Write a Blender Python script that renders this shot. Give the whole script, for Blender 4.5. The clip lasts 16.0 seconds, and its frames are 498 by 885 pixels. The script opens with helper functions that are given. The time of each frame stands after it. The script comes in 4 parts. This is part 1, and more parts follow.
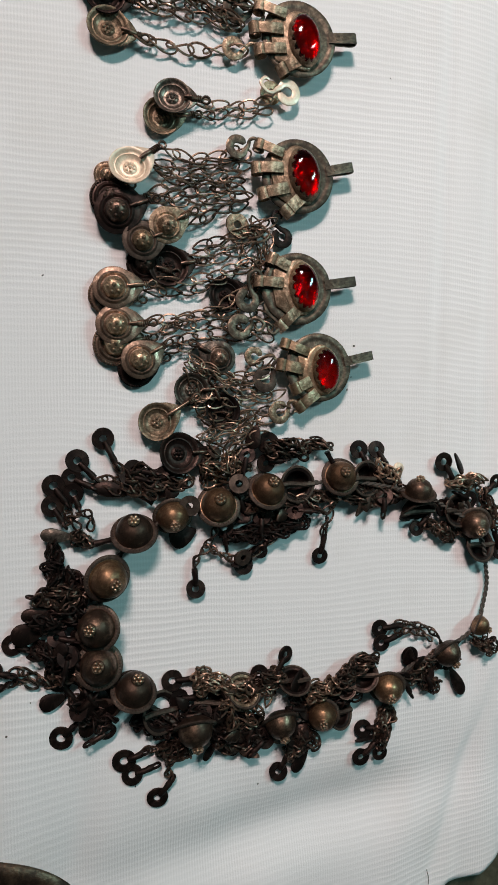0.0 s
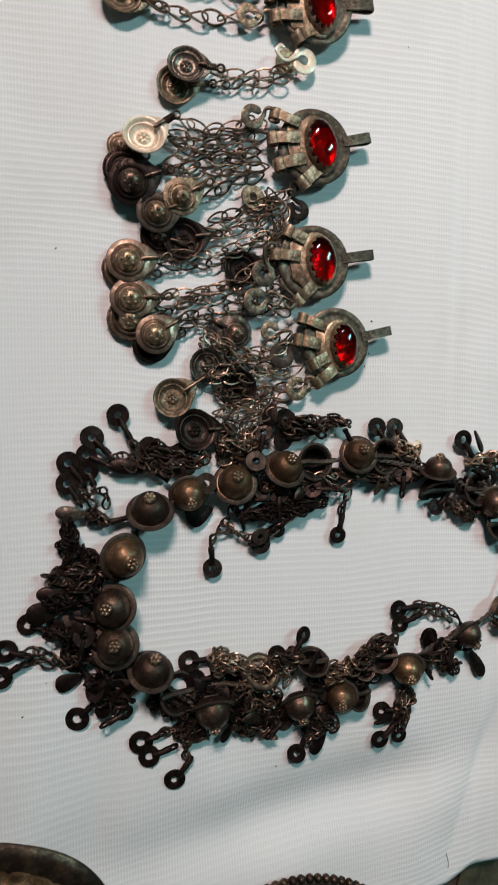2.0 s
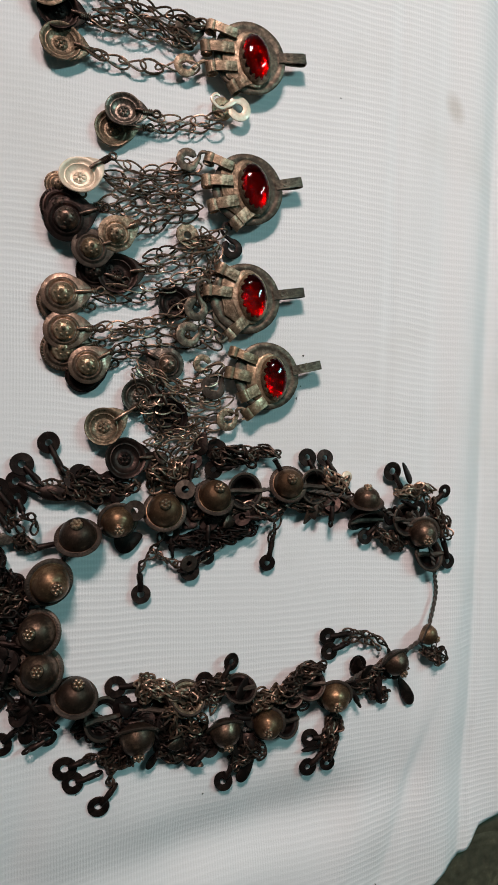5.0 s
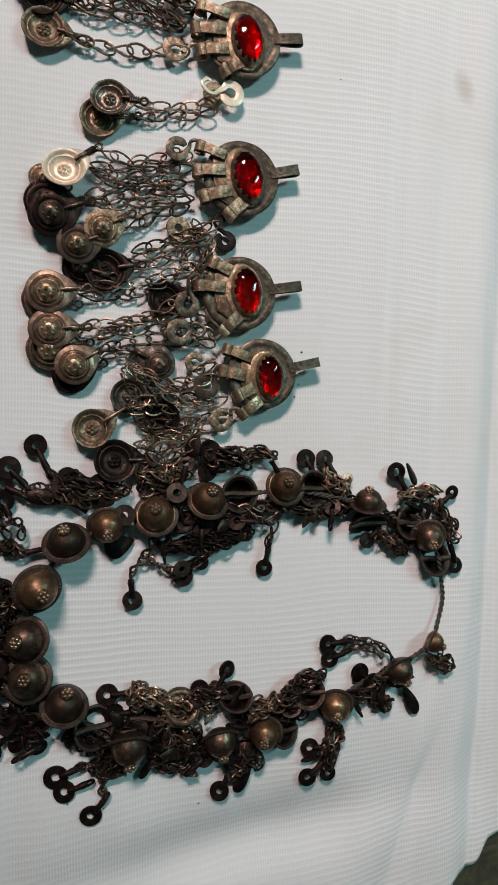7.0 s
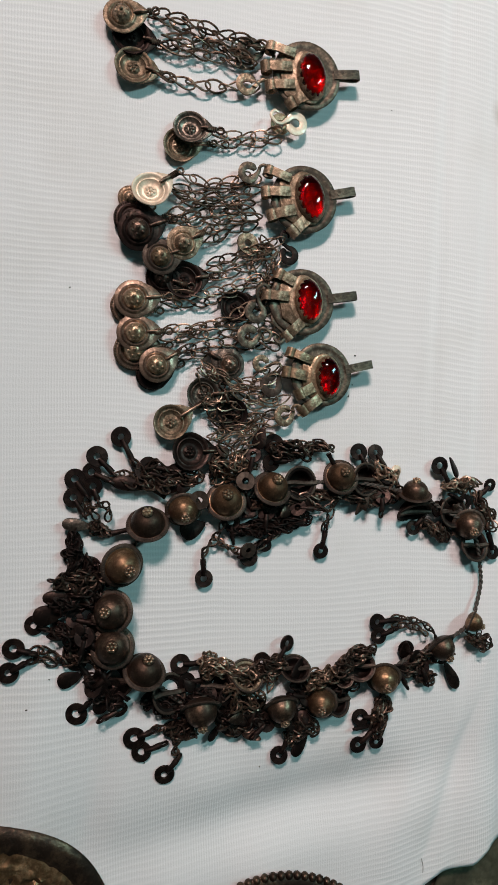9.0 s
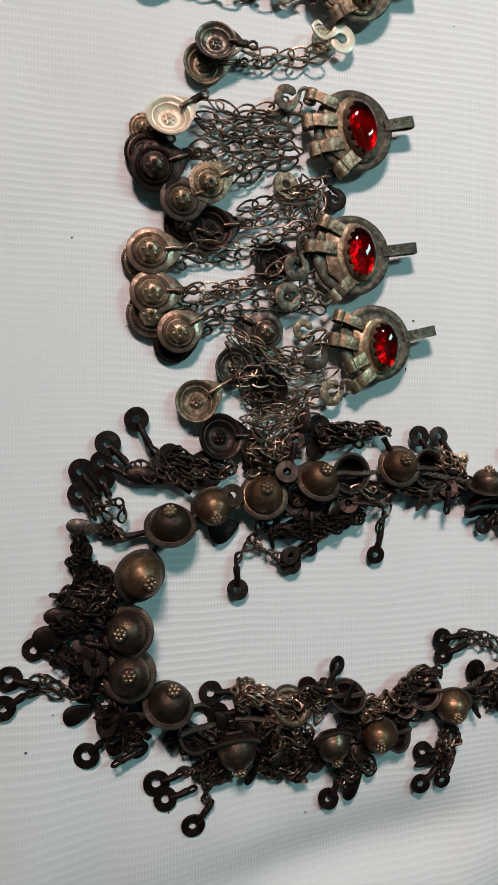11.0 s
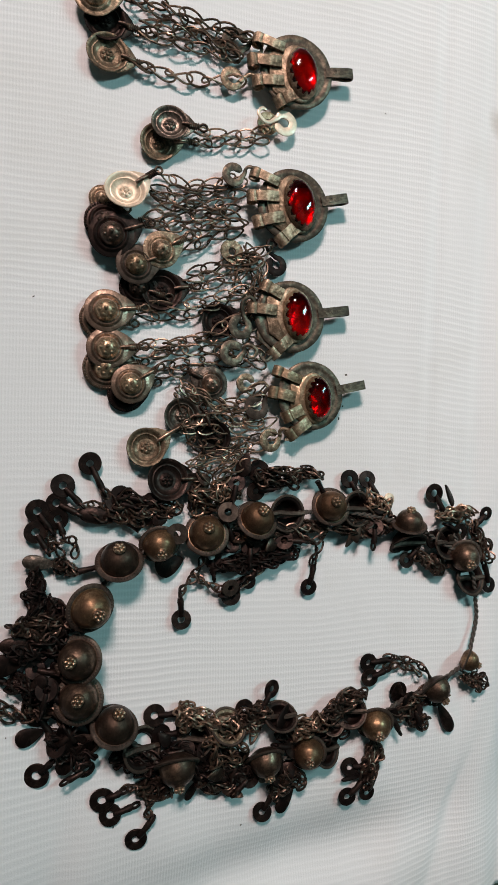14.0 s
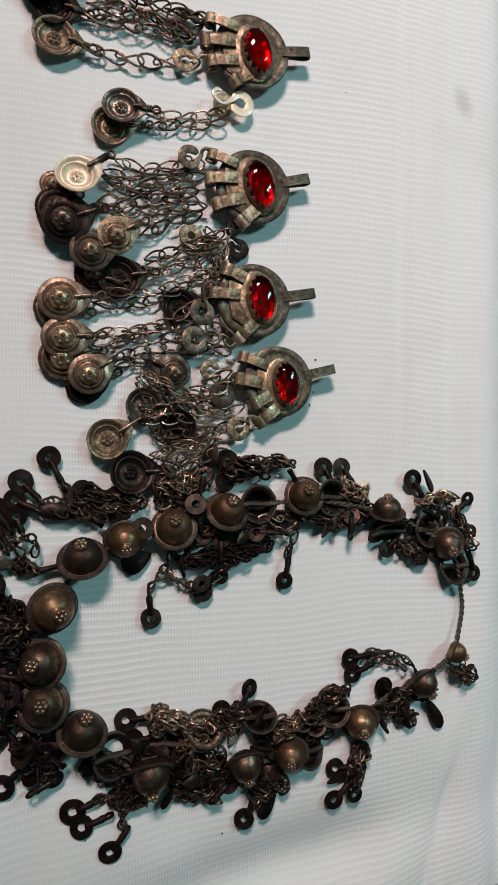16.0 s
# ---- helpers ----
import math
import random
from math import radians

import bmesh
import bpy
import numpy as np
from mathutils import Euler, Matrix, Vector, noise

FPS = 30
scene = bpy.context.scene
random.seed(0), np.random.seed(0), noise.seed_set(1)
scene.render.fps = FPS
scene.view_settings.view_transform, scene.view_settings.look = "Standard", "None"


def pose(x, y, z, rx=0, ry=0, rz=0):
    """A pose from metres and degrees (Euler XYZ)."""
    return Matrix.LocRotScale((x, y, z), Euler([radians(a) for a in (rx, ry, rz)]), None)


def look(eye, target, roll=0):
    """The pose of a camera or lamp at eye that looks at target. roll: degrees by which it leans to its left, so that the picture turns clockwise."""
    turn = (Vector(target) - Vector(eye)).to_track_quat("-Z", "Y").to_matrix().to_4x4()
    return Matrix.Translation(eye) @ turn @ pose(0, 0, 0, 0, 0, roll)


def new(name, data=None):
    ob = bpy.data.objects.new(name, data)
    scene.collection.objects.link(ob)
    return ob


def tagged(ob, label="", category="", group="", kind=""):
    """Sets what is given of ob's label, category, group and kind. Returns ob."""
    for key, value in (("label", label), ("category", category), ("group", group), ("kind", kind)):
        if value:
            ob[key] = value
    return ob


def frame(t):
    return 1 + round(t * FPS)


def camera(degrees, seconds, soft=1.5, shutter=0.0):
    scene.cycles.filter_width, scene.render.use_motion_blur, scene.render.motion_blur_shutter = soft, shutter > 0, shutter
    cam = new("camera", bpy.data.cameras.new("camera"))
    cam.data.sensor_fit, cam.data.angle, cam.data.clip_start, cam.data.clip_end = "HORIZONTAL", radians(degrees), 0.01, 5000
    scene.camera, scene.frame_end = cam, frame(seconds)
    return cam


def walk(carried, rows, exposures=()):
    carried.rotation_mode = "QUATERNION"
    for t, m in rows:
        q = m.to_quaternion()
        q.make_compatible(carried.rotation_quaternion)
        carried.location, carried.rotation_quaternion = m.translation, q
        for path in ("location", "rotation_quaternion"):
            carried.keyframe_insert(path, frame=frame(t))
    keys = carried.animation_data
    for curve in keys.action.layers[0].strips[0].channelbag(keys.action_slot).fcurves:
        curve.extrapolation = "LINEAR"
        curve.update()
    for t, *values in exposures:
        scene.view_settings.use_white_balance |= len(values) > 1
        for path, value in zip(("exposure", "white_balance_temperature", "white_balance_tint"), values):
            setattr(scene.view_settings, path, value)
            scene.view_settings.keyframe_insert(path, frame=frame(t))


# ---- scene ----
# the camera and its way
cam = camera(44.0, 16.0, soft=1.38, shutter=0.5)
PATH = [
    (0.0, -0.09640, -0.05730, 0.27073, -2.239, -15.209, -0.311),
    (0.5, -0.09717, -0.05783, 0.27030, -2.353, -15.150, -0.207),
    (1.0, -0.09567, -0.05720, 0.26850, -2.669, -14.978, -0.207),
    (1.5, -0.09780, -0.05977, 0.26547, -2.274, -15.392, -0.829),
    (2.0, -0.10030, -0.06570, 0.26500, -2.565, -14.760, -0.620),
    (2.5, -0.11347, -0.07307, 0.25997, -3.440, -14.711, 0.000),
    (3.0, -0.10357, -0.07030, 0.26260, -1.752, -14.696, -0.207),
    (3.5, -0.09483, -0.06547, 0.26927, -1.632, -15.752, 0.312),
    (4.0, -0.08617, -0.06567, 0.27853, -1.036, -16.771, 0.313),
    (4.5, -0.08267, -0.06430, 0.27947, -0.519, -16.466, 0.417),
    (7.0, -0.06317, -0.05767, 0.27170, -1.572, -13.888, 0.103),
    (7.5, -0.07327, -0.05540, 0.27670, -0.198, -12.652, 0.512),
    (8.0, -0.08990, -0.05577, 0.28320, -1.456, -12.475, 1.434),
    (8.2, -0.09633, -0.06027, 0.29543, -0.777, -12.577, 1.332),
    (10.3, -0.09740, -0.06960, 0.25440, -1.709, -14.813, -0.827),
    (10.5, -0.09943, -0.07243, 0.24127, -1.946, -14.246, -0.825),
    (11.0, -0.09983, -0.07033, 0.24050, -1.065, -13.274, -0.103),
    (11.5, -0.10413, -0.06543, 0.24793, -1.261, -13.422, 1.234),
    (12.0, -0.10440, -0.06383, 0.25327, -0.890, -13.693, 1.338),
    (12.5, -0.10260, -0.06280, 0.25593, -0.589, -13.792, 1.030),
    (13.0, -0.10243, -0.05917, 0.26420, -0.428, -14.649, 1.240),
    (13.5, -0.10013, -0.05907, 0.26713, -0.296, -14.951, 1.035),
    (14.0, -0.09790, -0.05597, 0.26600, -0.326, -16.647, 0.939),
    (14.5, -0.09427, -0.05667, 0.26583, -0.148, -16.468, 0.521),
    (15.0, -0.09067, -0.05970, 0.26957, 0.831, -16.141, -0.104),
    (15.5, -0.08930, -0.06180, 0.26313, 0.003, -17.547, -0.105),
    (16.0, -0.08163, -0.06643, 0.26060, 1.505, -16.630, -1.252),
]
walk(cam, [(t, pose(x, y, z, rx, ry, rz)) for t, x, y, z, rx, ry, rz in PATH],
     ((0.0, -0.08), (3.0, -0.08), (4.5, -0.17), (7.2, -0.23), (8.2, -0.12), (10.5, -0.10), (13.5, -0.05), (14.5, -0.11), (16.0, -0.17)))

# light: a warm lamp high beyond the jewellery, a cool tube lamp to one side
world = bpy.data.worlds.new("room_air")
scene.world = world
world.use_nodes = True
world.node_tree.nodes["Background"].inputs[0].default_value = (0.6, 0.8, 0.8, 1)
world.node_tree.nodes["Background"].inputs[1].default_value = 0.04


def area(name, eye, target, size, size_y, watts, colour):
    lamp = bpy.data.lights.new(name, "AREA")
    lamp.shape, lamp.size, lamp.size_y = "RECTANGLE", size, size_y
    lamp.energy, lamp.color = watts, colour
    ob = new(name, lamp)
    ob.matrix_basis = look(eye, target)
    return ob


# the two globes of the warm lamp, then the tube
for eye, watts, size in (((-0.39, 1.01, 1.18), 2.58, 0.23), ((-0.18, 1.07, 1.21), 1.32, 0.19)):
    lamp = area("warm_lamp", eye, (0.22, -0.05, 0), size, size, watts, (1.0, 0.805, 0.755))
    lamp.data.shape, lamp.data.spread = "DISK", radians(70)
area("cool_tube_lamp", (0.97, 0.58, 1.34), (0.0, -0.05, 0), 0.15, 0.70, 9.9, (0.50, 0.985, 0.99))
scene.view_settings.exposure = 0.0

MM = 0.001


# ---- materials ----
def nodes_of(name):
    m = bpy.data.materials.new(name)
    m.use_nodes = True
    t = m.node_tree
    return m, t, t.nodes["Principled BSDF"]


def add_noise(t, scale, detail=4.0, rough=0.6, source="Object"):
    c = t.nodes.new("ShaderNodeTexCoord")
    n = t.nodes.new("ShaderNodeTexNoise")
    n.inputs["Scale"].default_value, n.inputs["Detail"].default_value = scale, detail
    n.inputs["Roughness"].default_value = rough
    t.links.new(c.outputs[source], n.inputs["Vector"])
    return n


def add_ramp(t, source, stops):
    r = t.nodes.new("ShaderNodeValToRGB")
    e = r.color_ramp.elements
    while len(e) < len(stops):
        e.new(0.5)
    for k, (p, c) in zip(e, stops):
        k.position, k.color = p, (*c, 1) if len(c) == 3 else c
    t.links.new(source, r.inputs[0])
    return r


def add_bump(t, b, source, strength, distance):
    k = t.nodes.new("ShaderNodeBump")
    k.inputs["Strength"].default_value, k.inputs["Distance"].default_value = strength, distance
    t.links.new(source, k.inputs["Height"])
    t.links.new(k.outputs[0], b.inputs["Normal"])
    return k


def tarnished(name, dark, mid, bright, rough=0.42, metal=0.85, grain=900.0, patch=160.0, bump=0.35):
    """Old metal: bright where it is rubbed, dark where the tarnish sits."""
    m, t, b = nodes_of(name)
    big = add_noise(t, patch, 5.0, 0.65)
    fine = add_noise(t, grain, 3.0, 0.6)
    info = t.nodes.new("ShaderNodeObjectInfo")
    mix = t.nodes.new("ShaderNodeMath")
    mix.operation = "MULTIPLY_ADD"
    mix.inputs[1].default_value, mix.inputs[2].default_value = 0.35, 0.0
    t.links.new(fine.outputs[0], mix.inputs[0])
    add = t.nodes.new("ShaderNodeMath")
    add.operation = "ADD"
    t.links.new(big.outputs[0], add.inputs[0])
    t.links.new(mix.outputs[0], add.inputs[1])
    vary = t.nodes.new("ShaderNodeMath")
    vary.operation = "MULTIPLY_ADD"
    vary.inputs[1].default_value = 0.16
    t.links.new(info.outputs["Random"], vary.inputs[0])
    t.links.new(add.outputs[0], vary.inputs[2])
    r = add_ramp(t, vary.outputs[0], [(0.48, dark), (0.76, mid), (0.98, bright)])
    t.links.new(r.outputs[0], b.inputs["Base Color"])
    rr = add_ramp(t, vary.outputs[0], [(0.45, (rough + 0.25,) * 3), (0.95, (rough - 0.08,) * 3)])
    t.links.new(rr.outputs[0], b.inputs["Roughness"])
    b.inputs["Metallic"].default_value = metal
    add_bump(t, b, add.outputs[0], bump, 0.0006)
    return m


BRONZE = tarnished("dark_bronze", (0.0443, 0.0241, 0.0154), (0.156, 0.0888, 0.0509), (0.422, 0.261, 0.144), 0.40, 0.85, 800, 130)
SOOTY = tarnished("sooty_bronze", (0.0222, 0.0139, 0.0106), (0.0752, 0.0467, 0.0335), (0.24, 0.156, 0.106), 0.40, 0.85, 800, 130)
BLACK = tarnished("blackened_metal", (0.00578, 0.00324, 0.00284), (0.0178, 0.0102, 0.00856), (0.0612, 0.0363, 0.0299), 0.50, 0.8)
CHAIN = tarnished("dark_chain_wire", (0.011, 0.00695, 0.00538), (0.0561, 0.0363, 0.0277), (0.238, 0.154, 0.115), 0.40, 0.82)
LINK = tarnished("brown_chain_wire", (0.0256, 0.0164, 0.0114), (0.123, 0.0804, 0.0571), (0.429, 0.287, 0.204), 0.38, 0.82)
WIRE = tarnished("worn_chain_wire", (0.0483, 0.0318, 0.023), (0.215, 0.145, 0.104), (0.644, 0.444, 0.326), 0.38, 0.82)
BRASS = tarnished("worn_brass", (0.0483, 0.0328, 0.0211), (0.215, 0.149, 0.0979), (0.59, 0.42, 0.298), 0.44, 0.70, 1100, 300, 0.8)
SILVER = tarnished("tarnished_silver", (0.0451, 0.0299, 0.0221), (0.199, 0.133, 0.097), (0.623, 0.434, 0.326), 0.36, 0.78, 900, 200, 0.4)
GREY = tarnished("grey_silver", (0.0276, 0.0212, 0.0173), (0.101, 0.0782, 0.0643), (0.319, 0.246, 0.197), 0.44, 0.85, 1100, 300, 0.5)
PALE = tarnished("pale_brass", (0.44, 0.335, 0.25), (0.76, 0.605, 0.465), (0.92, 0.77, 0.63), 0.46, 0.4)
GREEN = tarnished("greenish_silver", (0.0276, 0.0203, 0.0154), (0.0786, 0.0589, 0.0442), (0.212, 0.159, 0.115), 0.50, 0.78, 700, 170, 0.5)
COPPER = tarnished("coppery_brass", (0.0706, 0.0473, 0.0288), (0.273, 0.188, 0.117), (0.666, 0.482, 0.326), 0.36, 0.72, 900, 240, 0.45)
KNOB = tarnished("rubbed_bronze", (0.107, 0.0664, 0.0456), (0.39, 0.259, 0.174), (0.905, 0.651, 0.468), 0.32, 0.95)
RIMS = tarnished("grey_brown_rim", (0.021, 0.0145, 0.0115), (0.068, 0.047, 0.037), (0.12, 0.088, 0.069), 0.60, 0.7)
PLATE = tarnished("dark_plate_metal", (0.01356, 0.008685, 0.00672), (0.03842, 0.02413, 0.01728), (0.1356, 0.08492, 0.05568), 0.42, 0.8, 500, 110, 0.8)
PANEL = tarnished("dull_chased_metal", (0.0339, 0.02219, 0.01536), (0.1469, 0.0965, 0.06336), (0.4746, 0.3185, 0.2112), 0.38, 0.88, 700, 90, 0.8)
OLIVE = tarnished("olive_grey_metal", (0.045, 0.045, 0.030), (0.115, 0.112, 0.075), (0.27, 0.25, 0.16), 0.44, 0.45, 300, 60, 0.25)
GILT = tarnished("worn_gilt_relief", (0.03955, 0.02219, 0.01152), (0.2373, 0.1351, 0.06912), (0.8136, 0.5018, 0.288), 0.30, 0.8, 700, 120, 0.8)


def glass_red():
    m, t, b = nodes_of("red_glass")
    b.inputs["Base Color"].default_value = (0.60, 0.002, 0.005, 1)
    b.inputs["Transmission Weight"].default_value = 1.0
    b.inputs["Roughness"].default_value = 0.02
    b.inputs["IOR"].default_value = 1.52
    return m


def foil_red():
    m, t, b = nodes_of("red_foil")
    v = t.nodes.new("ShaderNodeTexVoronoi")
    v.inputs["Scale"].default_value = 420.0
    c = t.nodes.new("ShaderNodeTexCoord")
    t.links.new(c.outputs["Object"], v.inputs["Vector"])
    r = add_ramp(t, v.outputs["Color"], [(0.0, (0.40, 0.03, 0.02)), (0.9, (0.98, 0.16, 0.09))])
    t.links.new(r.outputs[0], b.inputs["Base Color"])
    b.inputs["Metallic"].default_value, b.inputs["Roughness"].default_value = 0.95, 0.3
    add_bump(t, b, v.outputs["Distance"], 0.45, 0.0006)
    return m


def cloth_stuff():
    """Ribbed white cotton: broad ribs across, fine threads along."""
    m, t, b = nodes_of("ribbed_white_cloth")
    uv = t.nodes.new("ShaderNodeTexCoord")
    sep = t.nodes.new("ShaderNodeSeparateXYZ")
    t.links.new(uv.outputs["UV"], sep.inputs[0])

    def ridge(socket, pitch, wobble):
        n = add_noise(t, 14.0, 3.0, 0.5)
        k = t.nodes.new("ShaderNodeMath")
        k.operation = "MULTIPLY_ADD"
        k.inputs[1].default_value = wobble
        t.links.new(n.outputs[0], k.inputs[0])
        t.links.new(socket, k.inputs[2])
        s = t.nodes.new("ShaderNodeMath")
        s.operation = "MULTIPLY"
        s.inputs[1].default_value = 2 * math.pi / pitch
        t.links.new(k.outputs[0], s.inputs[0])
        w = t.nodes.new("ShaderNodeMath")
        w.operation = "SINE"
        t.links.new(s.outputs[0], w.inputs[0])
        return w

    def faded(w, scale, seed):
        """The ridges stand out in some places and fade in others."""
        n = add_noise(t, scale, 2.0, 0.5)
        n.noise_dimensions = "4D"
        n.inputs["W"].default_value = seed
        r = add_ramp(t, n.outputs[0], [(0.35, (0.25,) * 3), (0.65, (1.0,) * 3)])
        k = t.nodes.new("ShaderNodeMath")
        k.operation = "MULTIPLY"
        t.links.new(w.outputs[0], k.inputs[0])
        t.links.new(r.outputs[0], k.inputs[1])
        return k

    def cords(w, power):
        """Narrow raised cords with a flat ground between them."""
        h = t.nodes.new("ShaderNodeMath")
        h.operation = "MULTIPLY_ADD"
        h.inputs[1].default_value = h.inputs[2].default_value = 0.5
        t.links.new(w.outputs[0], h.inputs[0])
        p = t.nodes.new("ShaderNodeMath")
        p.operation = "POWER"
        p.inputs[1].default_value = power
        t.links.new(h.outputs[0], p.inputs[0])
        return p

    ribs = cords(ridge(sep.outputs[1], 0.0030, 0.006), 1.8)
    threads = ridge(sep.outputs[0], 0.00125, 0.0025)
    ribs, threads = faded(ribs, 9.0, 1.0), faded(threads, 12.0, 4.0)
    fuzz = add_noise(t, 1500.0, 3.0, 0.6)
    a = t.nodes.new("ShaderNodeMath")
    a.operation = "MULTIPLY_ADD"
    a.inputs[1].default_value = 0.19
    t.links.new(threads.outputs[0], a.inputs[0])
    t.links.new(ribs.outputs[0], a.inputs[2])
    f = t.nodes.new("ShaderNodeMath")
    f.operation = "MULTIPLY_ADD"
    f.inputs[1].default_value = 0.8
    t.links.new(fuzz.outputs[0], f.inputs[0])
    t.links.new(a.outputs[0], f.inputs[2])
    add_bump(t, b, f.outputs[0], 0.36, 0.00025)
    # rib shading put into the colour: the ground between ribs a little darker
    thread = add_ramp(t, ribs.outputs[0], [(0.0, (0.785, 0.78, 0.795)), (0.9, (0.84, 0.83, 0.845))])
    stain = add_noise(t, 9.0, 4.0, 0.6)
    dirty = add_ramp(t, stain.outputs[0], [(0.52, (1, 1, 1)), (0.80, (0.90, 0.885, 0.86))])
    mul = t.nodes.new("ShaderNodeMix")
    mul.data_type, mul.blend_type = "RGBA", "MULTIPLY"
    mul.inputs["Factor"].default_value = 1.0
    t.links.new(thread.outputs[0], mul.inputs["A"])
    t.links.new(dirty.outputs[0], mul.inputs["B"])
    # one tan smudge near the far corner
    obj = t.nodes.new("ShaderNodeTexCoord")
    mp = t.nodes.new("ShaderNodeMapping")
    mp.vector_type = "TEXTURE"
    mp.inputs["Location"].default_value = (0.1125, 0.108, 0)
    mp.inputs["Rotation"].default_value = (0, 0, radians(20))
    mp.inputs["Scale"].default_value = (0.0055, 0.0105, 1.0)
    t.links.new(obj.outputs["Object"], mp.inputs["Vector"])
    ln = t.nodes.new("ShaderNodeVectorMath")
    ln.operation = "LENGTH"
    t.links.new(mp.outputs[0], ln.inputs[0])
    spot_ramp = add_ramp(t, ln.outputs["Value"], [(0.3, (0.74, 0.705, 0.66)), (1.0, (1, 1, 1))])
    mul2 = t.nodes.new("ShaderNodeMix")
    mul2.data_type, mul2.blend_type = "RGBA", "MULTIPLY"
    mul2.inputs["Factor"].default_value = 0.8
    t.links.new(mul.outputs["Result"], mul2.inputs["A"])
    t.links.new(spot_ramp.outputs[0], mul2.inputs["B"])
    t.links.new(mul2.outputs["Result"], b.inputs["Base Color"])
    b.inputs["Roughness"].default_value = 0.85
    b.inputs["Sheen Weight"].default_value = 0.15
    return m


def plain(name, a, c, scale, rough):
    m, t, b = nodes_of(name)
    n = add_noise(t, scale, 5.0, 0.6)
    r = add_ramp(t, n.outputs[0], [(0.3, a), (0.7, c)])
    t.links.new(r.outputs[0], b.inputs["Base Color"])
    b.inputs["Roughness"].default_value = rough
    add_bump(t, b, n.outputs[0], 0.2, 0.002)
    return m


GLASS, FOIL, CLOTH = glass_red(), foil_red(), cloth_stuff()
WOOD = plain("dark_table_wood", (0.05, 0.04, 0.03), (0.10, 0.08, 0.06), 12, 0.5)
PAINT = plain("grey_wall_paint", (0.40, 0.43, 0.43), (0.46, 0.49, 0.49), 6, 0.8)
CRUMB = plain("dark_crumb", (0.05, 0.045, 0.04), (0.09, 0.08, 0.07), 900, 0.8)
CORD = plain("dark_twisted_cord", (0.035, 0.028, 0.024), (0.085, 0.07, 0.058), 1500, 0.7)


# ---- mesh tools, in millimetres ----
class Geo:
    def __init__(self):
        self.v, self.f = [], []

    def grid(self, rings, close_u=True, close_v=False):
        """Skin a list of rings of equally many points."""
        o, n = len(self.v), len(rings[0])
        for ring in rings:
            self.v.extend(tuple(p) for p in ring)
        m = len(rings)
        for i in range(m if close_v else m - 1):
            for j in range(n if close_u else n - 1):
                a, b2 = o + i * n, o + ((i + 1) % m) * n
                k = (j + 1) % n
                self.f.append((a + j, a + k, b2 + k, b2 + j))
        return self

    def cap(self, start, n, flip=False):
        self.f.append(tuple(range(start + n - 1, start - 1, -1)) if flip else tuple(range(start, start + n)))

    def lathe(self, profile, seg=28, sx=1.0, sy=1.0, wob=0.0, at=(0, 0, 0), seed=0, close_v=False):
        rnd = random.Random(seed)
        ph = [rnd.uniform(0, 6.28) for _ in range(3)]
        rings = []
        for r, z in profile:
            ring = []
            for j in range(seg):
                a = 2 * math.pi * j / seg
                k = r * (1 + wob * (math.sin(2 * a + ph[0]) + 0.6 * math.sin(3 * a + ph[1]) + 0.4 * math.sin(7 * a + ph[2])))
                ring.append((at[0] + sx * k * math.cos(a), at[1] + sy * k * math.sin(a), at[2] + z))
            rings.append(ring)
        o = len(self.v)
        self.grid(rings, True, close_v)
        if not close_v:
            self.cap(o, seg, True)
            self.cap(o + seg * (len(rings) - 1), seg)
        return self

    def tube(self, pts, r, sides=6, closed=False, taper=None):
        pts = [Vector(p) for p in pts]
        n = len(pts)
        rings, up = [], Vector((0.13, 0.21, 0.97))
        for i, p in enumerate(pts):
            a = pts[(i - 1) % n] if closed or i > 0 else p
            b2 = pts[(i + 1) % n] if closed or i < n - 1 else p
            d = (b2 - a).normalized()
            s = d.cross(up)
            s = s.normalized() if s.length > 1e-4 else Vector((1, 0, 0))
            u = s.cross(d)
            k = r * (taper[i] if taper else 1)
            rings.append([p + k * (s * math.cos(6.2832 * j / sides) + u * math.sin(6.2832 * j / sides)) for j in range(sides)])
        o = len(self.v)
        self.grid(rings, True, closed)
        if not closed:
            self.cap(o, sides)
            self.cap(o + sides * (n - 1), sides, True)
        return self

    def ball(self, c, r, seg=8, rows=5, sz=1.0):
        prof = [(max(0.02, math.sin(math.pi * i / rows)) * r, -math.cos(math.pi * i / rows) * r * sz) for i in range(rows + 1)]
        return self.lathe(prof, seg, at=c)

    def slab(self, outline, z0, z1, bevel=0.15):
        """A plate from a plan outline, with a small bevel on its upper edge."""
        c = sum((Vector(p) for p in outline), Vector((0, 0))) / len(outline)
        ins = [c + (Vector(p) - c) * (1 - bevel / max(0.3, (Vector(p) - c).length)) for p in outline]
        n, o = len(outline), len(self.v)
        self.grid([[(p[0], p[1], z0) for p in outline], [(p[0], p[1], z1 - bevel) for p in outline], [(p[0], p[1], z1) for p in ins]])
        self.cap(o, n, True)
        self.cap(o + 2 * n, n)
        return self

    def moved(self, m):
        self.v = [tuple(m @ Vector(p)) for p in self.v]
        return self

    def take(self, other, m):
        o = len(self.v)
        self.v.extend(tuple(m @ Vector(p)) for p in other.v)
        self.f.extend(tuple(o + i for i in f) for f in other.f)
        return self

    def data(self, name, material, smooth=True):
        me = bpy.data.meshes.new(name)
        me.from_pydata([(x * MM, y * MM, z * MM) for x, y, z in self.v], [], self.f)
        me.update()
        if smooth:
            me.polygons.foreach_set("use_smooth", [True] * len(me.polygons))
            me.set_sharp_from_angle(angle=radians(50))
        me.materials.append(material)
        return me


